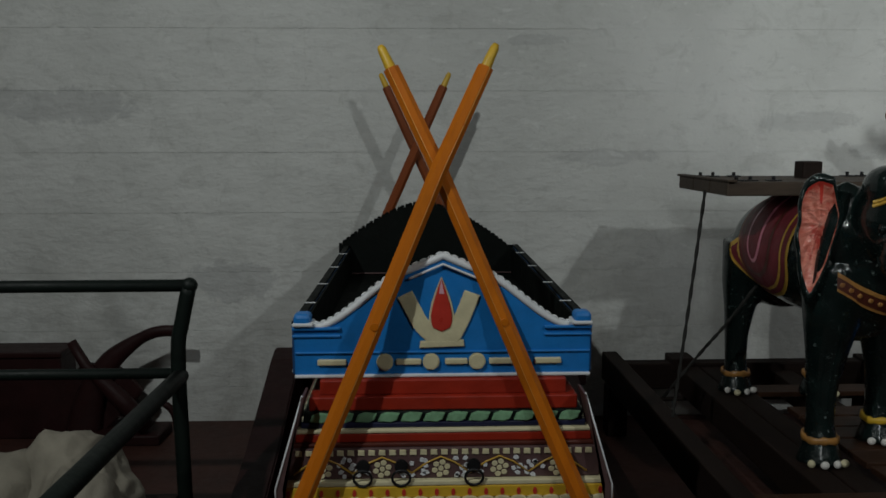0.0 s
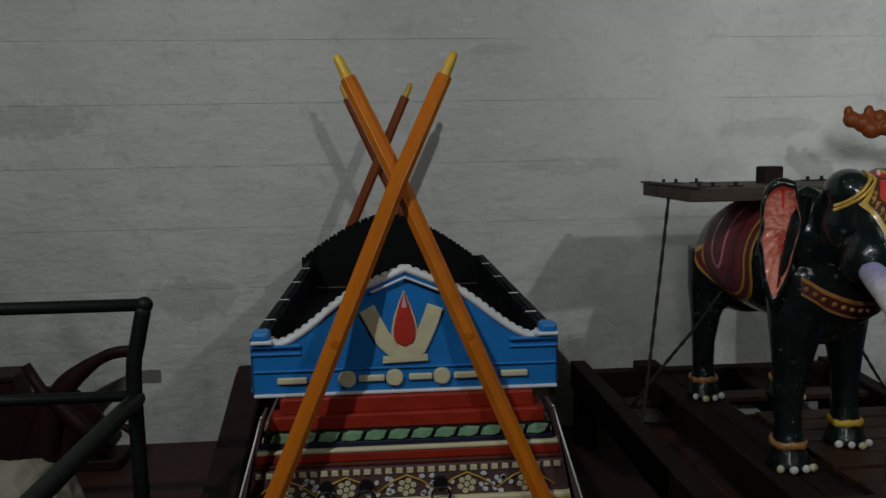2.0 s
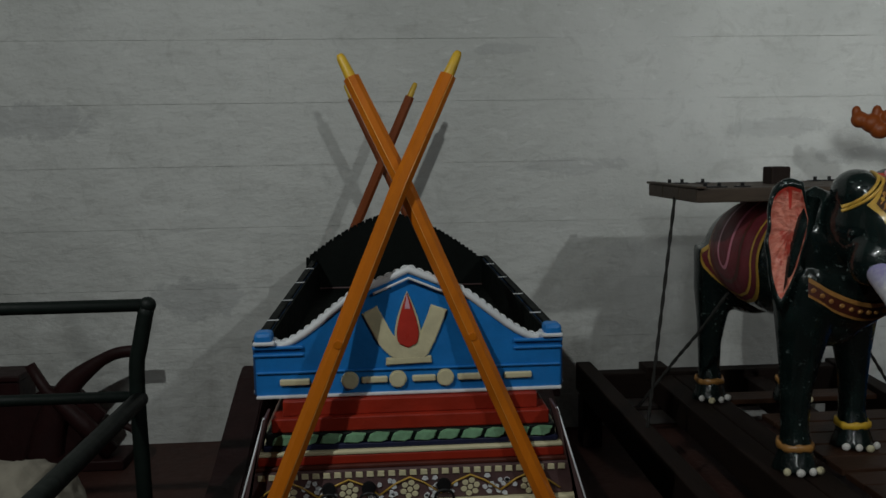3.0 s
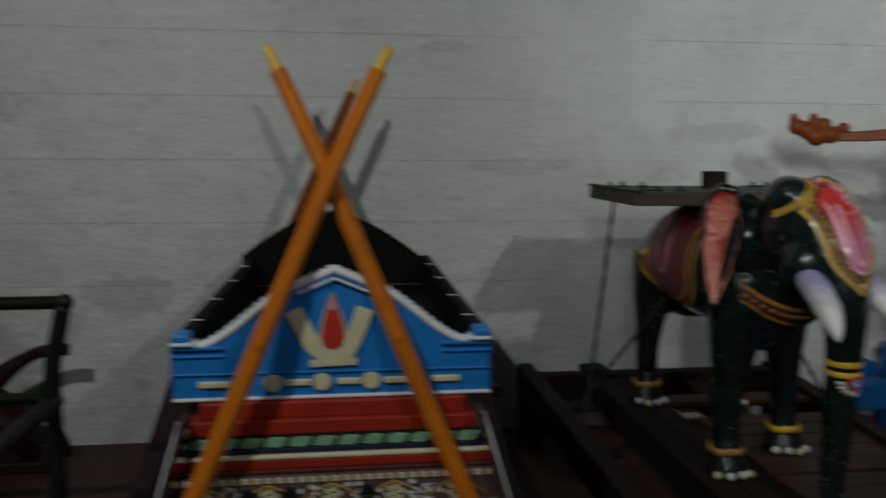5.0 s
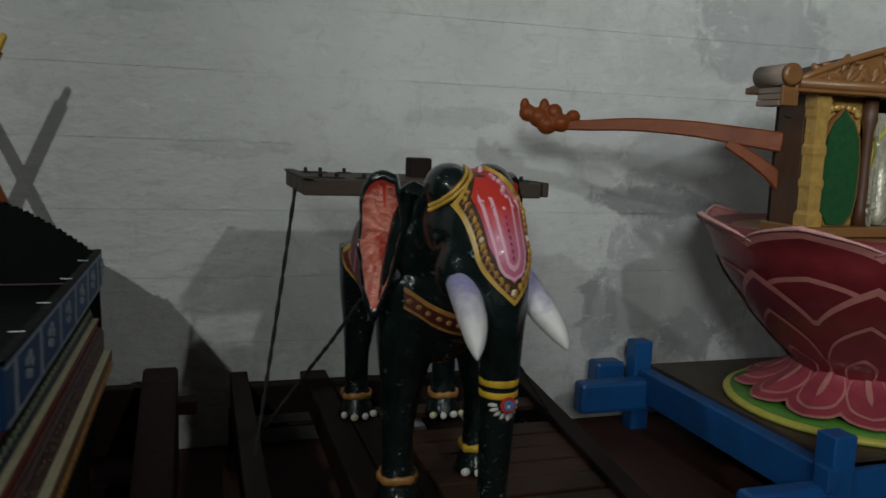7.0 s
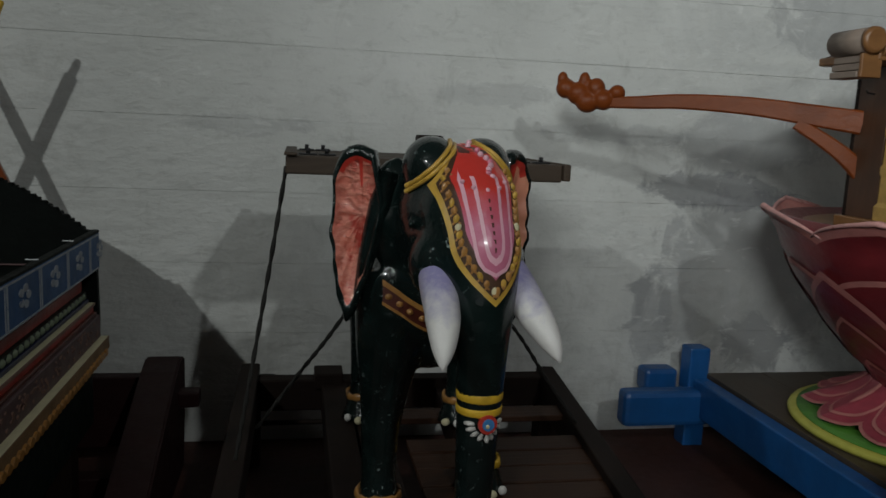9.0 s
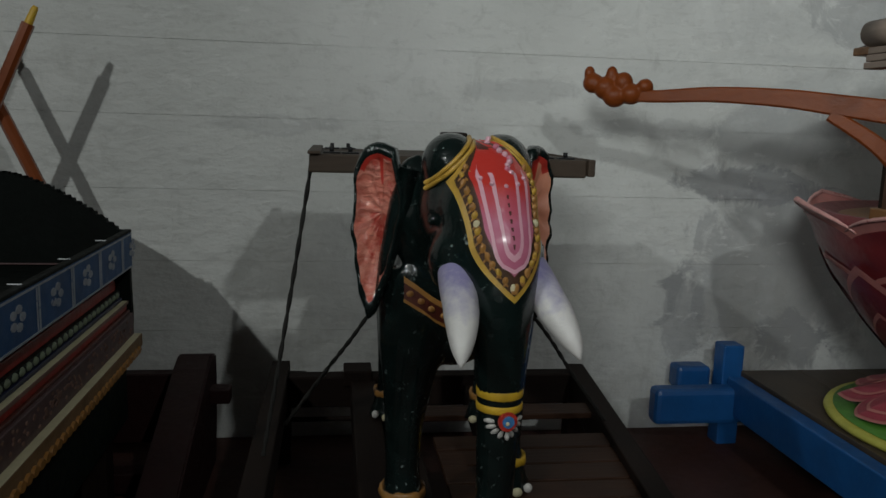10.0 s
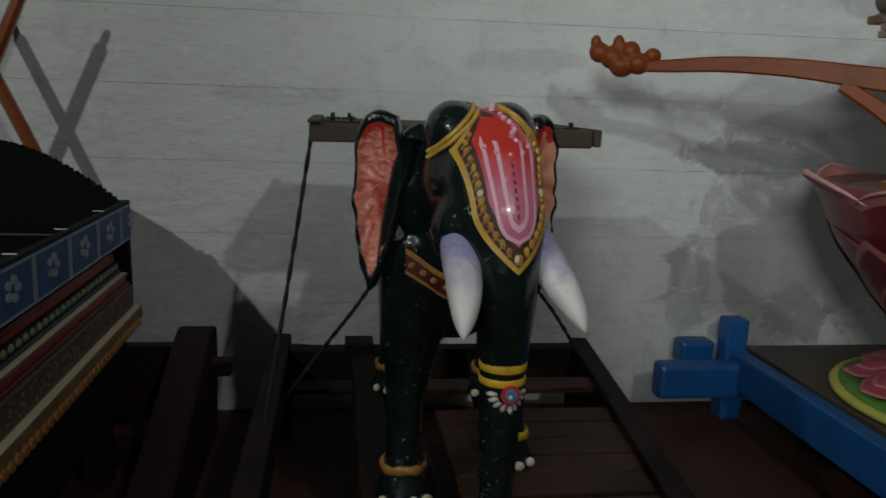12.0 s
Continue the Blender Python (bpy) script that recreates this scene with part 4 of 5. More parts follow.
# ---- elephant platform ----
def build_platform():
    base = thing("elephant_platform", (1.7, 3.4, 0), "dark timber carrying platform under the elephant, with plank deck", "platform")

    def beam(name, x0, y0, x1, y1, w, z0, z1, mat=M_dark, label=""):
        d = Vector((x1 - x0, y1 - y0, 0))
        bm = bmesh.new()
        add_box(bm, -w / 2, w / 2, 0, d.length, z0, z1, 0.007)
        bm.transform(Matrix.Translation((x0, y0, 0)) @ Matrix.Rotation(math.atan2(-d.x, d.y), 4, "Z"))
        return part(name, bm, mat, base, label)

    beam("side_beam", 1.035, 2.1, 1.035, 4.42, 0.085, 0.27, 0.43)
    beam("side_beam", 2.27, 2.5, 2.46, 4.32, 0.085, 0.27, 0.43)
    beam("inner_beam", 1.42, 2.6, 1.42, 4.34, 0.115, 0.26, 0.398)
    beam("inner_beam", 1.545, 2.6, 1.545, 4.2, 0.115, 0.26, 0.396)
    beam("inner_beam", 1.88, 2.6, 1.95, 4.2, 0.12, 0.26, 0.372)
    beam("post_block", 1.395, 4.19, 1.395, 4.33, 0.13, 0.37, 0.445)
    part("back_beam", box(1.08, 2.42, 4.2, 4.29, 0.27, 0.415, 0.007), M_darkx, base)
    part("back_rod", tube([(1.08, 4.24, 0.2), (2.42, 4.24, 0.2)], 0.012, 8), M_dark, base)
    part("front_beam", box(1.08, 2.42, 2.545, 2.62, 0.28, 0.40, 0.006), M_plank, base)
    part("front_line", box(1.09, 2.41, 2.539, 2.552, 0.390, 0.4025, 0.001), M_white, base, "worn white painted line")
    rng = random.Random(2)
    for k in range(7):
        y = 2.6 + k * 0.135
        part("deck_plank", box(1.66, 2.26 + k * 0.012, y, y + 0.122 + rng.uniform(-0.01, 0.005), 0.372, 0.398 + rng.uniform(-0.002, 0.002), 0.004), M_plank, base)
    for y in (3.74,):
        part("deck_plank", box(1.61, 2.38, y, y + 0.12, 0.372, 0.398, 0.004), M_plank, base)
    for x, y in ((1.035, 2.6), (1.035, 4.25), (2.28, 2.62), (2.445, 4.2)):
        part("leg", box(x - 0.055, x + 0.055, y - 0.055, y + 0.055, 0, 0.28, 0.006), M_dark, base)
    # painted marks on the front beam, worn past reading
    bm = bmesh.new()
    for k in range(10):
        x = 1.85 + k * 0.05
        add_box(bm, x, x + rng.uniform(0.02, 0.038), 2.539, 2.548, 0.325, 0.333, 0)
        add_box(bm, x, x + 0.008, 2.539, 2.548, 0.325, 0.36 + rng.uniform(0, 0.02), 0)
        add_box(bm, x + 0.015, x + 0.03, 2.539, 2.548, 0.355, 0.363, 0)
    part("painted_marks", bm, M_white, base, "worn white painted marks")


build_platform()


# ---- blue stand with lotus shrine ----
LX, LY = 3.95, 3.45


def build_blue_stand():
    base = thing("blue_stand", (4.2, 3.6, 0), "royal blue timber stand with plank top and projecting beam ends", "stand")
    for x in (3.28, 5.2):
        for y in (2.86, 4.34):
            part("post", box(x - 0.055, x + 0.055, y - 0.052, y + 0.052, 0, 0.52, 0.008), M_royal, base)
        part("long_rail", box(x - 0.04, x + 0.04, 2.93, 4.26, 0.19, 0.372, 0.008), M_royal, base)
    part("far_beam", box(2.84, 5.6, 4.18, 4.29, 0.15, 0.33, 0.026), M_royal, base)
    part("far_bolster", box(3.03, 3.21, 4.37, 4.49, 0.26, 0.385, 0.02), M_royal, base)
    part("near_beam", box(2.85, 3.226, 2.80, 2.91, 0.14, 0.315, 0.026), M_royal, base)
    part("near_board", box(3.34, 5.1, 2.84, 2.88, 0.10, 0.36, 0.006), M_royal, base)
    part("rail_peg", box(3.19, 3.25, 2.79, 2.87, 0.30, 0.40, 0.006), M_royal, base)
    for k in range(6):
        x = 3.325 + k * 0.31
        part("top_plank", box(x, x + 0.307, 2.9, 4.30, 0.362, 0.388, 0.003), M_table, base)


build_blue_stand()


def petal_half(t, tip, full):
    """Half the width of a petal of width 1, from root to tip."""
    if t < 0.55:
        return math.sin(math.pi * min(1, 0.18 + t * tip)) ** 0.8
    return math.sin(math.pi * (0.18 + 0.55 * tip)) ** 0.8 * max(0, 1 - ((t - 0.55) / 0.45) ** full)


def petal_mesh(bm, place, width, length, mat, lift, n=8, m=18, tip=0.75, full=1.8):
    """A petal as a curved patch: place(across, along, lift)."""
    rows = []
    for j in range(m + 1):
        t = 1 - (1 - j / m) ** 1.4
        w = width * petal_half(t, tip, full)
        rows.append([bm.verts.new(place((2 * k / n - 1) * w, t * length, lift)) for k in range(n + 1)])
    for a, b in zip(rows, rows[1:]):
        for k in range(n):
            f = bm.faces.new((a[k], a[k + 1], b[k + 1], b[k]))
            f.material_index, f.smooth = mat, True


BOWL = [(0.25, 0.575), (0.29, 0.64), (0.37, 0.70), (0.455, 0.795), (0.54, 0.90), (0.615, 1.005), (0.69, 1.13), (0.735, 1.275)]


def bowl_radius(z):
    for (r0, z0), (r1, z1) in zip(BOWL, BOWL[1:]):
        if z <= z1:
            return r0 + (r1 - r0) * (z - z0) / (z1 - z0)
    return BOWL[-1][0]


def build_lotus():
    base = thing("lotus_pedestal", (LX, LY, 0.388), "crimson carved lotus pedestal with pink lined petals on a green disc", "lotus pedestal")
    disc = [(0.57, 0.389), (0.605, 0.392), (0.612, 0.405), (0.605, 0.418), (0.57, 0.422)]
    part("disc_rim", lathe(disc, (LX, LY), 64), M_lime, base, "yellow-green rim")
    part("disc_top", lathe([(0.30, 0.41), (0.575, 0.4225), (0.575, 0.426), (0.3, 0.430)], (LX, LY), 64), M_grass, base, "green painted disc")
    part("bowl", lathe([(0.28, 0.43), (0.27, 0.5), *BOWL, (0.70, 1.275), (0.5, 1.2), (0.1, 1.2)], (LX, LY), 64), M_lotus, base)
    part("seat_top", lathe([(0.64, 1.225), (0.66, 1.245), (0.62, 1.255), (0.05, 1.255)], (LX, LY), 48), M_teak, base)
    mats = [M_lotus, M_lotline]

    def bowl_petal(name, angle, z0, z1, width, off, lips):
        bm = bmesh.new()
        for scale, lift, mat in ((1.0, 0.0, 1), (0.955, 0.006, 0), (0.66, 0.011, 1), (0.62, 0.015, 0), (0.30, 0.019, 1), (0.255, 0.022, 0)):
            def place(u, v, l):
                z = z0 + v
                r = bowl_radius(min(z, 1.275)) + off + l + 0.02 * (v / (z1 - z0)) ** 2
                if lips:
                    r += 0.05 * max(0, (z - 1.18) / 0.12) ** 2
                a = angle + u / r
                return (LX + r * math.cos(a), LY + r * math.sin(a), z)
            ln = (z1 - z0) * (scale if scale == 1 else scale * 0.97)
            petal_mesh(bm, place, width * scale, ln, mat, lift, full=5.0 if lips else 1.8, tip=0.6 if lips else 0.75)
            if scale == 1.0:
                outer = place
        ob = part(name, bm, mats, base)
        if lips:
            ts = [0.84 + 0.16 * (1 - (1 - k / 9) ** 2) for k in range(10)]
            edge = [outer(-width * petal_half(t, 0.6, 5.0), t * (z1 - z0), 0) for t in ts] + [outer(width * petal_half(t, 0.6, 5.0), t * (z1 - z0), 0) for t in ts[-2::-1]]
            rng = random.Random(int(angle * 100))
            part("petal_lip", tube(edge, [(0.004 + 0.008 * math.sin(math.pi * k / 18)) * rng.uniform(0.75, 1.15) for k in range(19)], 8), M_lip, ob, "chipped pale lip")

    for k in range(8):
        a = math.radians(-132) + k * math.pi / 4
        bowl_petal("upper_petal", a + math.pi / 8, 0.72, 1.312, 0.36, 0.006, True)
        bowl_petal("lower_petal", a, 0.575, 1.09, 0.225, 0.02, False)
    for k in range(12):
        a0 = math.radians(-126) + k * math.pi / 6
        bm = bmesh.new()
        for scale, lift, mat in ((1.0, 0.0, 1), (0.92, 0.005, 0), (0.70, 0.009, 1), (0.62, 0.012, 0), (0.10, 0.016, 1)):
            def place(u, v, l):
                t = v / 0.30
                r = 0.29 + 0.27 * t
                z = 0.60 - 0.165 * t ** 0.62 + l * 1.1 + 0.014 * max(0, 1 - abs(u) / 0.09)
                a = a0 + u / max(0.3, r)
                return (LX + r * math.cos(a), LY + r * math.sin(a), z)
            petal_mesh(bm, place, 0.138 * scale, 0.30 * (scale ** 0.5 if scale > 0.2 else 0.55), mat, lift, full=2.6)
        part("base_petal", bm, [M_petal, M_lotline], base, "rose base petal with pale lines")


build_lotus()


def strip(line, half, thick):
    """A board of chamfered section bent along a line in an upright plane."""
    bm = bmesh.new()
    rings = []
    for k, p in enumerate(line):
        d = (line[min(k + 1, len(line) - 1)] - line[max(k - 1, 0)]).normalized()
        side = d.cross(Vector((0, 0, 1))).normalized()
        up = side.cross(d).normalized()
        h, c = half[k], 0.007
        rings.append([bm.verts.new(p + side * a + up * b) for a, b in ((thick, h - c), (thick - c, h), (c - thick, h), (-thick, h - c), (-thick, c - h), (c - thick, -h), (thick - c, -h), (thick, c - h))])
    for a, b in zip(rings, rings[1:]):
        for k in range(8):
            bm.faces.new((a[k], a[(k + 1) % 8], b[(k + 1) % 8], b[k]))
    bm.faces.new(rings[0])
    bm.faces.new(rings[-1])
    return bm


def build_shrine():
    x0, x1, y0, y1, z0, z1 = 3.36, 4.54, 3.22, 3.48, 1.26, 1.87
    base = thing("shrine", (LX, LY, z0), "small gilded wooden shrine with carved pediment, on the lotus", "shrine")
    part("plinth", box(x0 - 0.02, x1 + 0.02, y0 - 0.02, y1 + 0.02, z0, z0 + 0.045, 0.006), M_teak, base)
    part("back_wall", box(x0, x1, y1 - 0.02, y1, z0 + 0.045, z1, 0.002), M_dark, base)
    # This wall's shade is in its darker wood; the other side stays teak.
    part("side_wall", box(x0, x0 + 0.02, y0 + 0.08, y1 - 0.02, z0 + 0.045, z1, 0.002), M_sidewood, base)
    part("side_wall", box(x1 - 0.02, x1, y0 + 0.1, y1 - 0.02, z0 + 0.045, z1, 0.002), M_teak, base)
    for x in (x0 + 0.032, x1 - 0.032):
        prof = [(0.04, 0), (0.04, 0.05), (0.032, 0.066), (0.032, 0.16), (0.036, 0.176), (0.036, 0.195), (0.031, 0.21), (0.031, 0.30), (0.035, 0.316), (0.035, 0.34), (0.03, 0.356), (0.03, 0.46), (0.034, 0.476), (0.034, 0.50), (0.037, 0.516), (0.037, 0.565)]
        col = bmesh.new()
        rings = [[col.verts.new((x + sx * r, y0 + 0.04 + sy * r, z0 + 0.045 + z)) for sx, sy in ((-1, -1), (1, -1), (1, 1), (-1, 1))] for r, z in prof]
        for p, q in zip(rings, rings[1:]):
            for k in range(4):
                col.faces.new((p[k], p[(k + 1) % 4], q[(k + 1) % 4], q[k]))
        col.faces.new(rings[0])
        col.faces.new(rings[-1])
        part("column", col, M_gilt, base, "stepped gilt column")
    for x in (x0 + 0.325, x1 - 0.325):
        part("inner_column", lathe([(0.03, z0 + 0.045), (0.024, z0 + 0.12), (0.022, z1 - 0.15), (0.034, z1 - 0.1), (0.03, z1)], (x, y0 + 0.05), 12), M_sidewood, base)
        part("column_edge", box(x + 0.032, x + 0.037, y0 + 0.02, y0 + 0.03, z0 + 0.045, z1 - 0.1, 0.001), M_silver, base)
    # side bays: gilt field with a pointed green niche
    for c in (x0 + 0.185, x1 - 0.185):
        part("bay_panel", box(c - 0.12, c + 0.12, y0 + 0.075, y0 + 0.09, z0 + 0.045, z1, 0.002), M_gilt, base)
        half = [(0.045, 0.05), (0.085, 0.10), (0.098, 0.19), (0.098, 0.34), (0.085, 0.43), (0.05, 0.50), (0.022, 0.525), (0, 0.555)]
        niche = [(c + u, z0 + v) for u, v in half] + [(c - u, z0 + v) for u, v in half[-2::-1]]
        frame_out = [(c + (u - c) * 1.17, z0 + 0.29 + (v - z0 - 0.29) * 1.07) for u, v in niche]
        part("niche_frame", prism(frame_out, 0.02, lambda u, v, w: (u, y0 + 0.048 + w, v), 0.003), M_teak, base)
        part("green_niche", prism(niche, 0.02, lambda u, v, w: (u, y0 + 0.038 + w, v), 0.002), M_emerald, base, "deep green felt niche")
        bm = bmesh.new()
        for k in range(9):
            a = math.pi * k / 8
            add_ball(bm, (c + 0.085 * math.cos(a), y0 + 0.06, z1 - 0.075 + 0.03 * math.sin(a)), (0.02, 0.012, 0.018), 0, 8, 6)
        part("bay_carving", bm, M_gilt, base)
    # embossed silver centre with plain standing shapes
    cx = (x0 + x1) / 2
    part("silver_back", box(cx - 0.24, cx + 0.24, y0 + 0.085, y0 + 0.1, z0 + 0.045, z1 - 0.06, 0.002), M_silver, base)
    arch = [(cx - 0.22, z0 + 0.3), (cx - 0.2, z0 + 0.42), (cx - 0.12, z0 + 0.5), (cx, z0 + 0.53), (cx + 0.12, z0 + 0.5), (cx + 0.2, z0 + 0.42), (cx + 0.22, z0 + 0.3)]
    part("silver_arch", tube([(u, y0 + 0.07, v) for u, v in arch], 0.012, 8), M_lime, base)
    for dx, h in ((-0.15, 0.3), (-0.05, 0.36), (0.05, 0.34), (0.15, 0.3)):
        part("silver_relief", lathe([(0.03, z0 + 0.05), (0.045, z0 + 0.1), (0.03, z0 + h * 0.6), (0.034, z0 + h * 0.85), (0.014, z0 + h + 0.06)], (cx + dx, y0 + 0.07), 12), M_silver, base)
    bm = bmesh.new()
    for k in range(14):
        add_ball(bm, (cx - 0.22 + k * 0.034, y0 + 0.06, z0 + 0.11 + 0.02 * (k % 2)), 0.02, 0, 8, 6)
    part("silver_bosses", bm, M_silver, base)
    # eaves, rolled gutters and pediment
    part("eave", box(x0 - 0.17, x1 + 0.17, y0 - 0.05, y1 + 0.01, z1, z1 + 0.03, 0.006), M_teak, base)
    part("eave_roll", tube([(x0 - 0.16, y0 - 0.045, z1 + 0.035), (x1 + 0.16, y0 - 0.045, z1 + 0.035)], 0.022, 10), M_teak, base)
    for s, x in ((-1, x0 - 0.20), (1, x1 + 0.20)):
        log = part("gutter_roll", tube([(x, y0 - 0.05, z1 + 0.065), (x, y0 + 0.13, z1 + 0.065)], 0.045, 18), M_greywood, base, "grey-brown rolled eave log")
        part("log_end", tube([(x, y0 - 0.072, z1 + 0.065), (x, y0 - 0.066, z1 + 0.065), (x, y0 - 0.05, z1 + 0.065)], [0.034, 0.045, 0.047], 18), M_teak, log)
        for q in range(3):
            part("gutter_board", box(x - 0.034 + 0.006 * q, x + 0.034, y0 - 0.03, y0 + 0.11, z1 - 0.06 + q * 0.026, z1 - 0.037 + q * 0.026, 0.003), M_greywood, base)
        part("board_end", box(x - 0.03, x + 0.05, y0 - 0.047, y0 - 0.031, z1 - 0.06, z1 + 0.022, 0.004), M_teak, base)
    arc = [(cx + (x1 - x0 + 0.3) / 2 * q, z1 + 0.05 + 0.20 * (1 - abs(q) ** 1.5)) for q in [1 - k / 12 for k in range(25)]]
    part("pediment", prism(arc, 0.03, lambda u, v, w: (u, y0 - 0.03 + w, v), 0.003), M_teak, base, "carved teak pediment")
    part("pediment_rib", tube([(u, y0 - 0.045, v) for u, v in arc], 0.014, 8), M_teak, base)
    rng = random.Random(4)
    bm = bmesh.new()
    for k in range(110):
        q, up = rng.uniform(-0.9, 0.9), rng.uniform(0.1, 0.88)
        spot = Vector((cx + (x1 - x0 + 0.3) / 2 * q, y0 - 0.032, z1 + 0.055 + 0.19 * (1 - abs(q) ** 1.5) * up))
        b = bmesh.new()
        add_ball(b, (0, 0, 0), (rng.uniform(0.022, 0.055), 0.018, rng.uniform(0.010, 0.02)), 0, 10, 6)
        merge(bm, b, 0, Matrix.Translation(spot) @ Matrix.Rotation(rng.uniform(-1.2, 1.2), 4, "Y"), True)
    part("pediment_carving", bm, M_teak, base, "teak leaf carving")["kind"] = "stuff"
    roof = [(u, v - 0.02) for u, v in arc]
    part("roof", prism(roof, y1 - y0 + 0.02, lambda u, v, w: (u, y0 + w, v)), M_plank, base)
    # long flat arm with a bud head, and its brace
    line = curve_points([(3.37, 3.44, 1.665), (3.2, 3.54, 1.69), (3.02, 3.65, 1.715), (2.8, 3.78, 1.725), (2.62, 3.88, 1.715), (2.52, 3.94, 1.715)], 6)
    arm = part("carved_arm", strip(line, [0.046 - 0.021 * min(1, k / (len(line) * 0.8)) for k in range(len(line))], 0.02), M_armwood, base, "long curved teak arm")
    brace = curve_points([(3.44, 3.42, 1.38), (3.40, 3.432, 1.455), (3.34, 3.46, 1.525), (3.27, 3.50, 1.585), (3.17, 3.555, 1.655)], 5)
    part("arm_brace", strip(brace, [0.040 - 0.016 * (k / len(brace)) for k in range(len(brace))], 0.018), M_armwood, base)
    bm = bmesh.new()
    for dx, dz, r, tall in ((0.006, 0.018, 0.03, 1.0), (-0.035, -0.008, 0.042, 0.95), (-0.085, -0.016, 0.045, 0.95), (-0.06, 0.03, 0.034, 1.2), (-0.115, 0.012, 0.044, 1.0), (-0.098, 0.055, 0.022, 1.6), (-0.155, 0.028, 0.038, 1.0), (-0.168, 0.06, 0.02, 1.5)):
        add_ball(bm, (2.555 + dx * 1.2, 3.92 - dx * 0.6, 1.732 + dz * 1.2), (r * 1.18, r, r * tall * 1.12), 0, 16, 12)
    part("bud_head", blended(bm, 0.005, 2), M_armwood, arm, "carved flower bud")
    part("wall_hook", tube([(x0 + 0.01, y0 + 0.16, z1 - 0.1), (x0 - 0.03, y0 + 0.16, z1 - 0.095), (x0 - 0.035, y0 + 0.16, z1 - 0.085)], 0.003, 6), M_iron, base)


build_shrine()


# ---- west corner: pipe frame, old wheel pieces, cloth ----
def build_pipe_frame():
    base = thing("pipe_frame", (-1.6, 2.4, 0), "dark green painted pipe barrow frame with rails", "pipe frame")
    part("corner_post", tube(curve_points([(-0.93, 2.8, 0.0), (-0.935, 2.8, 0.5), (-0.935, 2.8, 0.88), (-0.915, 2.8, 1.0), (-0.885, 2.8, 1.13)], 4), 0.027, 12), M_dkgreen, base)
    part("top_rail", tube([(-0.87, 2.8, 1.13), (-2.4, 2.8, 1.13)], 0.0225, 12), M_dkgreen, base)
    bm = bmesh.new()
    add_ball(bm, (-0.884, 2.8, 1.13), 0.029, 0, 14, 10)
    part("corner_joint", bm, M_dkgreen, base)
    part("mid_rail", tube([(-0.94, 2.8, 0.81), (-2.4, 2.8, 0.81)], 0.02, 12), M_dkgreen, base)
    part("side_rail", tube([(-0.93, 2.8, 0.80), (-0.93, 0.95, 0.80)], 0.03, 12), M_dkgreen, base)
    part("far_post", tube([(-2.4, 2.8, 0), (-2.4, 2.8, 1.13)], 0.027, 12), M_dkgreen, base)
    part("near_post", tube([(-0.93, 0.97, 0), (-0.93, 0.97, 0.8)], 0.027, 12), M_dkgreen, base)
    part("near_post", tube([(-2.4, 0.97, 0), (-2.4, 0.97, 0.8)], 0.027, 12), M_dkgreen, base)
    part("side_rail", tube([(-2.4, 2.8, 0.80), (-2.4, 0.95, 0.80)], 0.03, 12), M_dkgreen, base)
    part("low_rail", tube([(-0.93, 2.8, 0.33), (-2.4, 2.8, 0.33)], 0.02, 12), M_dkgreen, base)
    part("tray", box(-2.4, -0.95, 1.0, 2.78, 0.33, 0.36, 0.004), M_dark, base)


build_pipe_frame()


def build_horned_carving():
    base = thing("horned_carving", (-1.5, 4.26, 0), "oxblood painted curved wooden horn piece with arms behind the frame", "wooden carving")
    horn = curve_points([(-1.93, 4.25, 0.03), (-1.87, 4.25, 0.25), (-1.77, 4.25, 0.43), (-1.663, 4.25, 0.526), (-1.554, 4.25, 0.592), (-1.47, 4.25, 0.615), (-1.38, 4.25, 0.615)], 6)
    part("horn", tube(horn, [0.095 - 0.063 * min(1, k / (len(horn) * 0.6)) for k in range(len(horn))], 12, squash=(0.7, 1)), M_oxblood, base, "curved tapering oxblood horn")
    part("arm", tube([(-1.933, 4.19, 0.578), (-1.861, 4.19, 0.438), (-1.70, 4.2, 0.26), (-1.56, 4.21, 0.08)], [0.026, 0.03, 0.05, 0.05], 10), M_oxblood, base)
    web = [(-2.06, 0.0), (-2.05, 0.34), (-1.90, 0.43), (-1.72, 0.40), (-1.60, 0.27), (-1.66, 0.19), (-1.80, 0.06), (-1.80, 0.0)]
    part("web_board", prism(web, 0.05, lambda u, v, w: (u, 4.27 + w, v), 0.008), M_oxblood, base)
    part("small_arch", tube(curve_points([(-1.50, 4.25, 0.215), (-1.45, 4.25, 0.185), (-1.42, 4.25, 0.13), (-1.41, 4.25, 0.05)], 4), 0.02, 8), M_oxblood, base)
    part("foot", box(-2.02, -1.48, 4.15, 4.38, 0, 0.06, 0.01), M_oxblood, base)
    chest = thing("wooden_chest", (-2.4, 4.38, 0), "dark oxblood wooden chest standing against the wall", "chest")
    part("body", box(-2.95, -2.04, 4.28, 4.48, 0, 0.465, 0.01), M_oxblood, chest)
    part("lid", box(-2.97, -2.03, 4.265, 4.49, 0.465, 0.498, 0.008), M_oxblood, chest)


build_horned_carving()


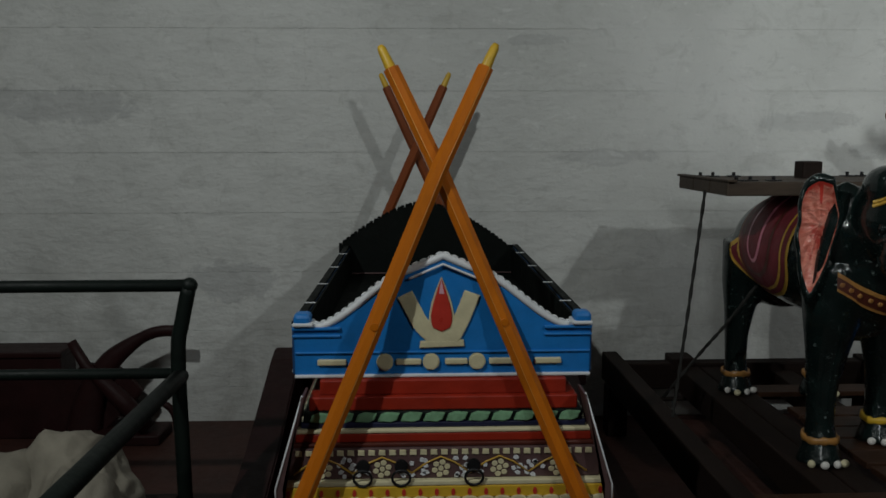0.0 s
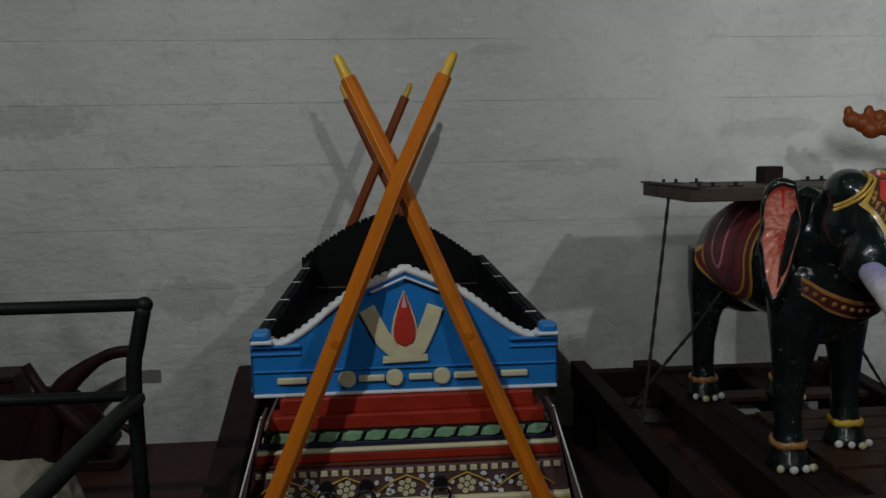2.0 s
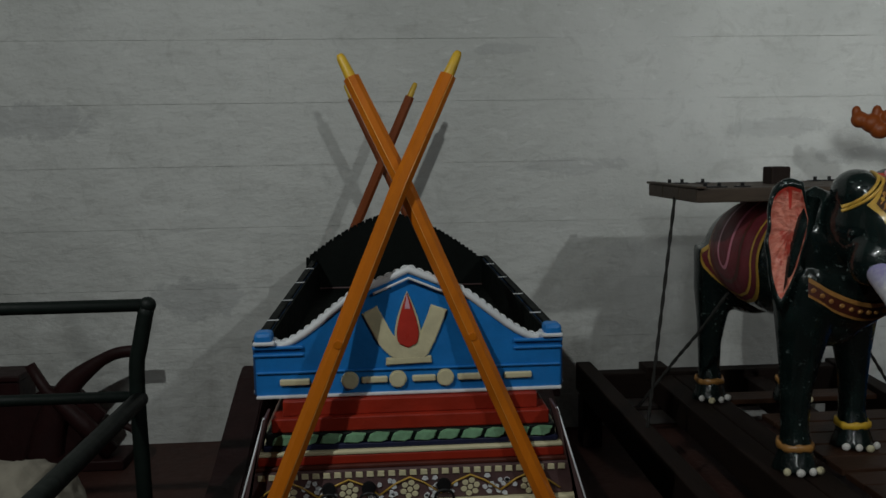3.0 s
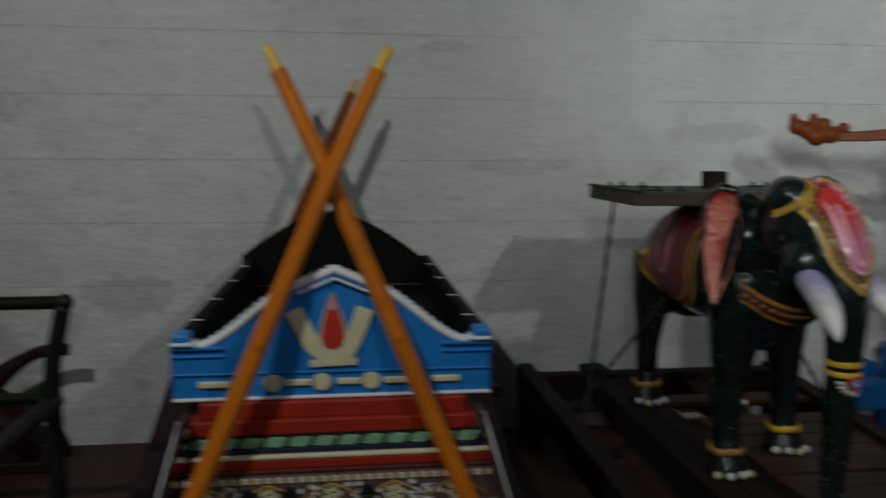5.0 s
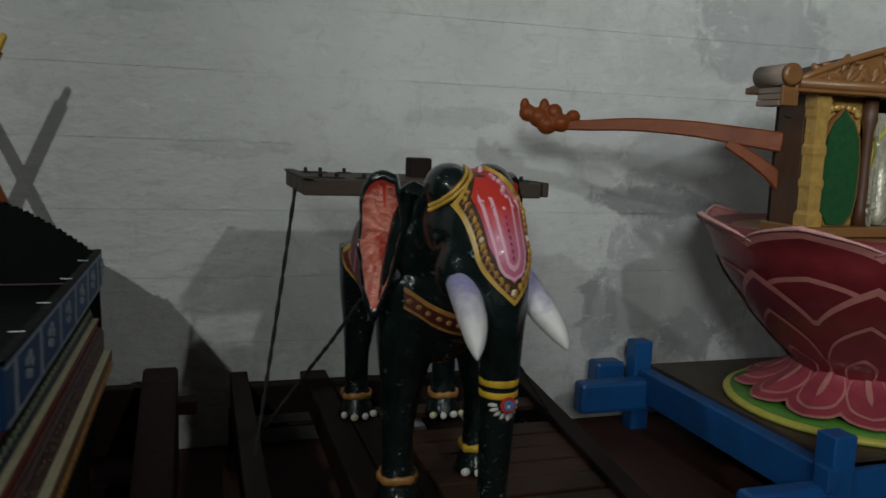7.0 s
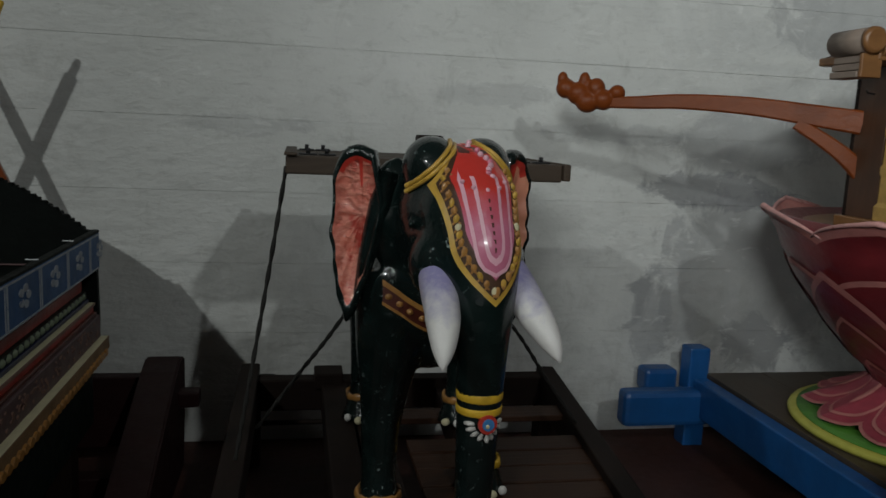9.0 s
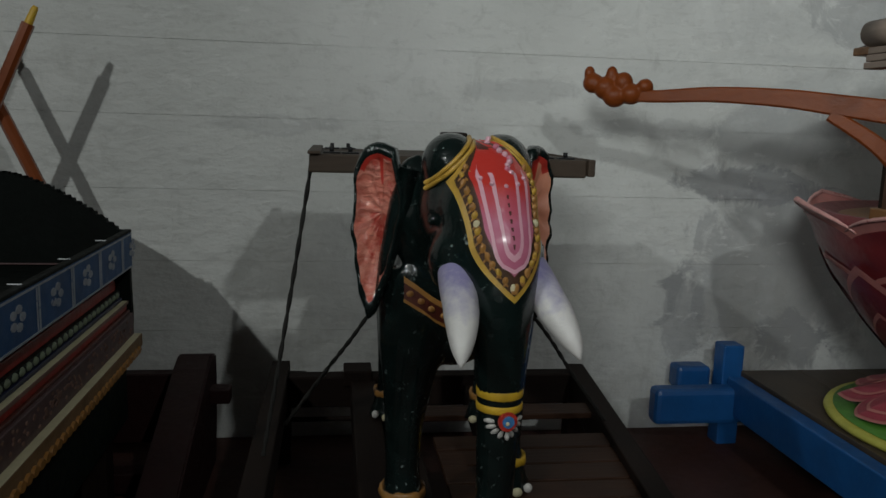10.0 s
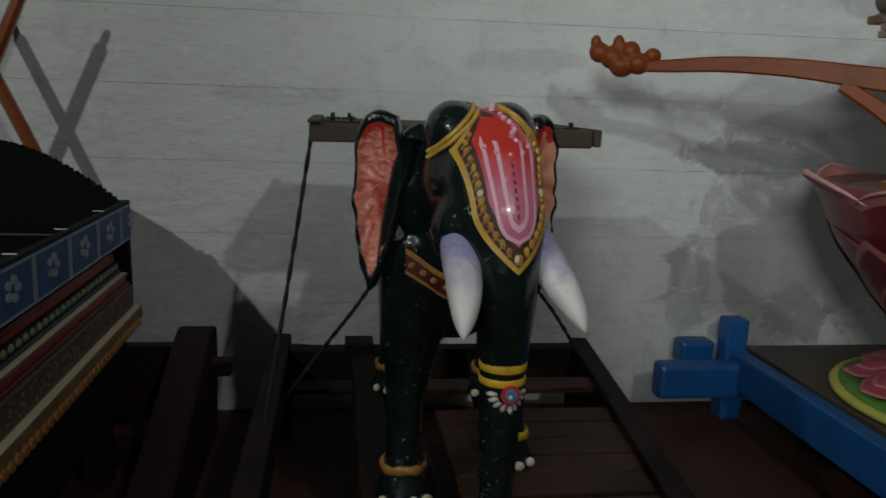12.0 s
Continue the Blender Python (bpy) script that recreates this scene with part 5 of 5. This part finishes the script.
def build_cloth():
    rng = random.Random(11)
    for c, size in (((-1.20, 2.50, 0.36), (0.2, 0.2, 0.225)), ((-1.5, 2.35, 0.36), (0.3, 0.3, 0.2)), ((-1.10, 2.30, 0.36), (0.15, 0.22, 0.2))):
        bm = bmesh.new()
        bmesh.ops.create_icosphere(bm, subdivisions=5, radius=1.0)
        for v in bm.verts:
            p = v.co.copy()
            d = 0.92 + 0.25 * noise.noise(p * 1.2 + Vector(c) * 3) + 0.10 * (1 - abs(noise.noise(Vector((p.x * 1.9, p.y * 0.9, p.z * 2.2)) + Vector(c) * 2))) ** 2 + 0.06 * (1 - abs(noise.noise(Vector((p.x * 3.4, p.y * 1.8, p.z * 3)) + Vector(c) * 5))) ** 3
            v.co = Vector((c[0] + p.x * size[0] * d, c[1] + p.y * size[1] * d, c[2] + max(0.0, (p.z + 0.25) * size[2] * d * 1.1)))
        ob = part("crumpled_cloth", bm, M_cloth, None, "", True)
        tagged(ob, "crumpled off-white cloth heap lying on the barrow tray", "cloth", "heaped cloth")


build_cloth()

# ---- wall blocks ----
def wall_blocks():
    course, kinds = 0.342, {}
    rng = random.Random(5)
    for row in range(-1, 11):
        z0 = 0.21 + course * row
        z1 = min(z0 + course, TOP - 0.002)
        z0 = max(z0, 0.002)
        x = X0 + 0.002 - rng.random() * 0.6
        while x < X1:
            w = rng.choice((0.9, 1.1, 1.3, 1.5))
            a, b = max(x, X0 + 0.002), min(x + w, X1 - 0.002)
            if b - a > 0.05:
                key = (round(b - a, 3), round(z1 - z0, 3))
                if key not in kinds:
                    bm = box(0, b - a - 0.0001, 0, 0.03, 0, z1 - z0 - 0.0012, 0)
                    bmesh.ops.bevel(bm, geom=[e for e in bm.edges if e.verts[0].co.y < 0.001 and e.verts[1].co.y < 0.001], offset=0.0006, segments=1, affect="EDGES")
                    mesh = bpy.data.meshes.new("stone_block")
                    bm.to_mesh(mesh)
                    bm.free()
                    mesh.materials.append(M_wall)
                    kinds[key] = mesh
                ob = new("stone_block", kinds[key])
                ob.location = (a, WALL_Y + rng.uniform(-0.0004, 0.0004), z0)
                ob.rotation_euler = (rng.uniform(-0.0016, 0.0016), 0, rng.uniform(-0.0006, 0.0006))
                ob.parent = wall_north
            x += w


wall_blocks()
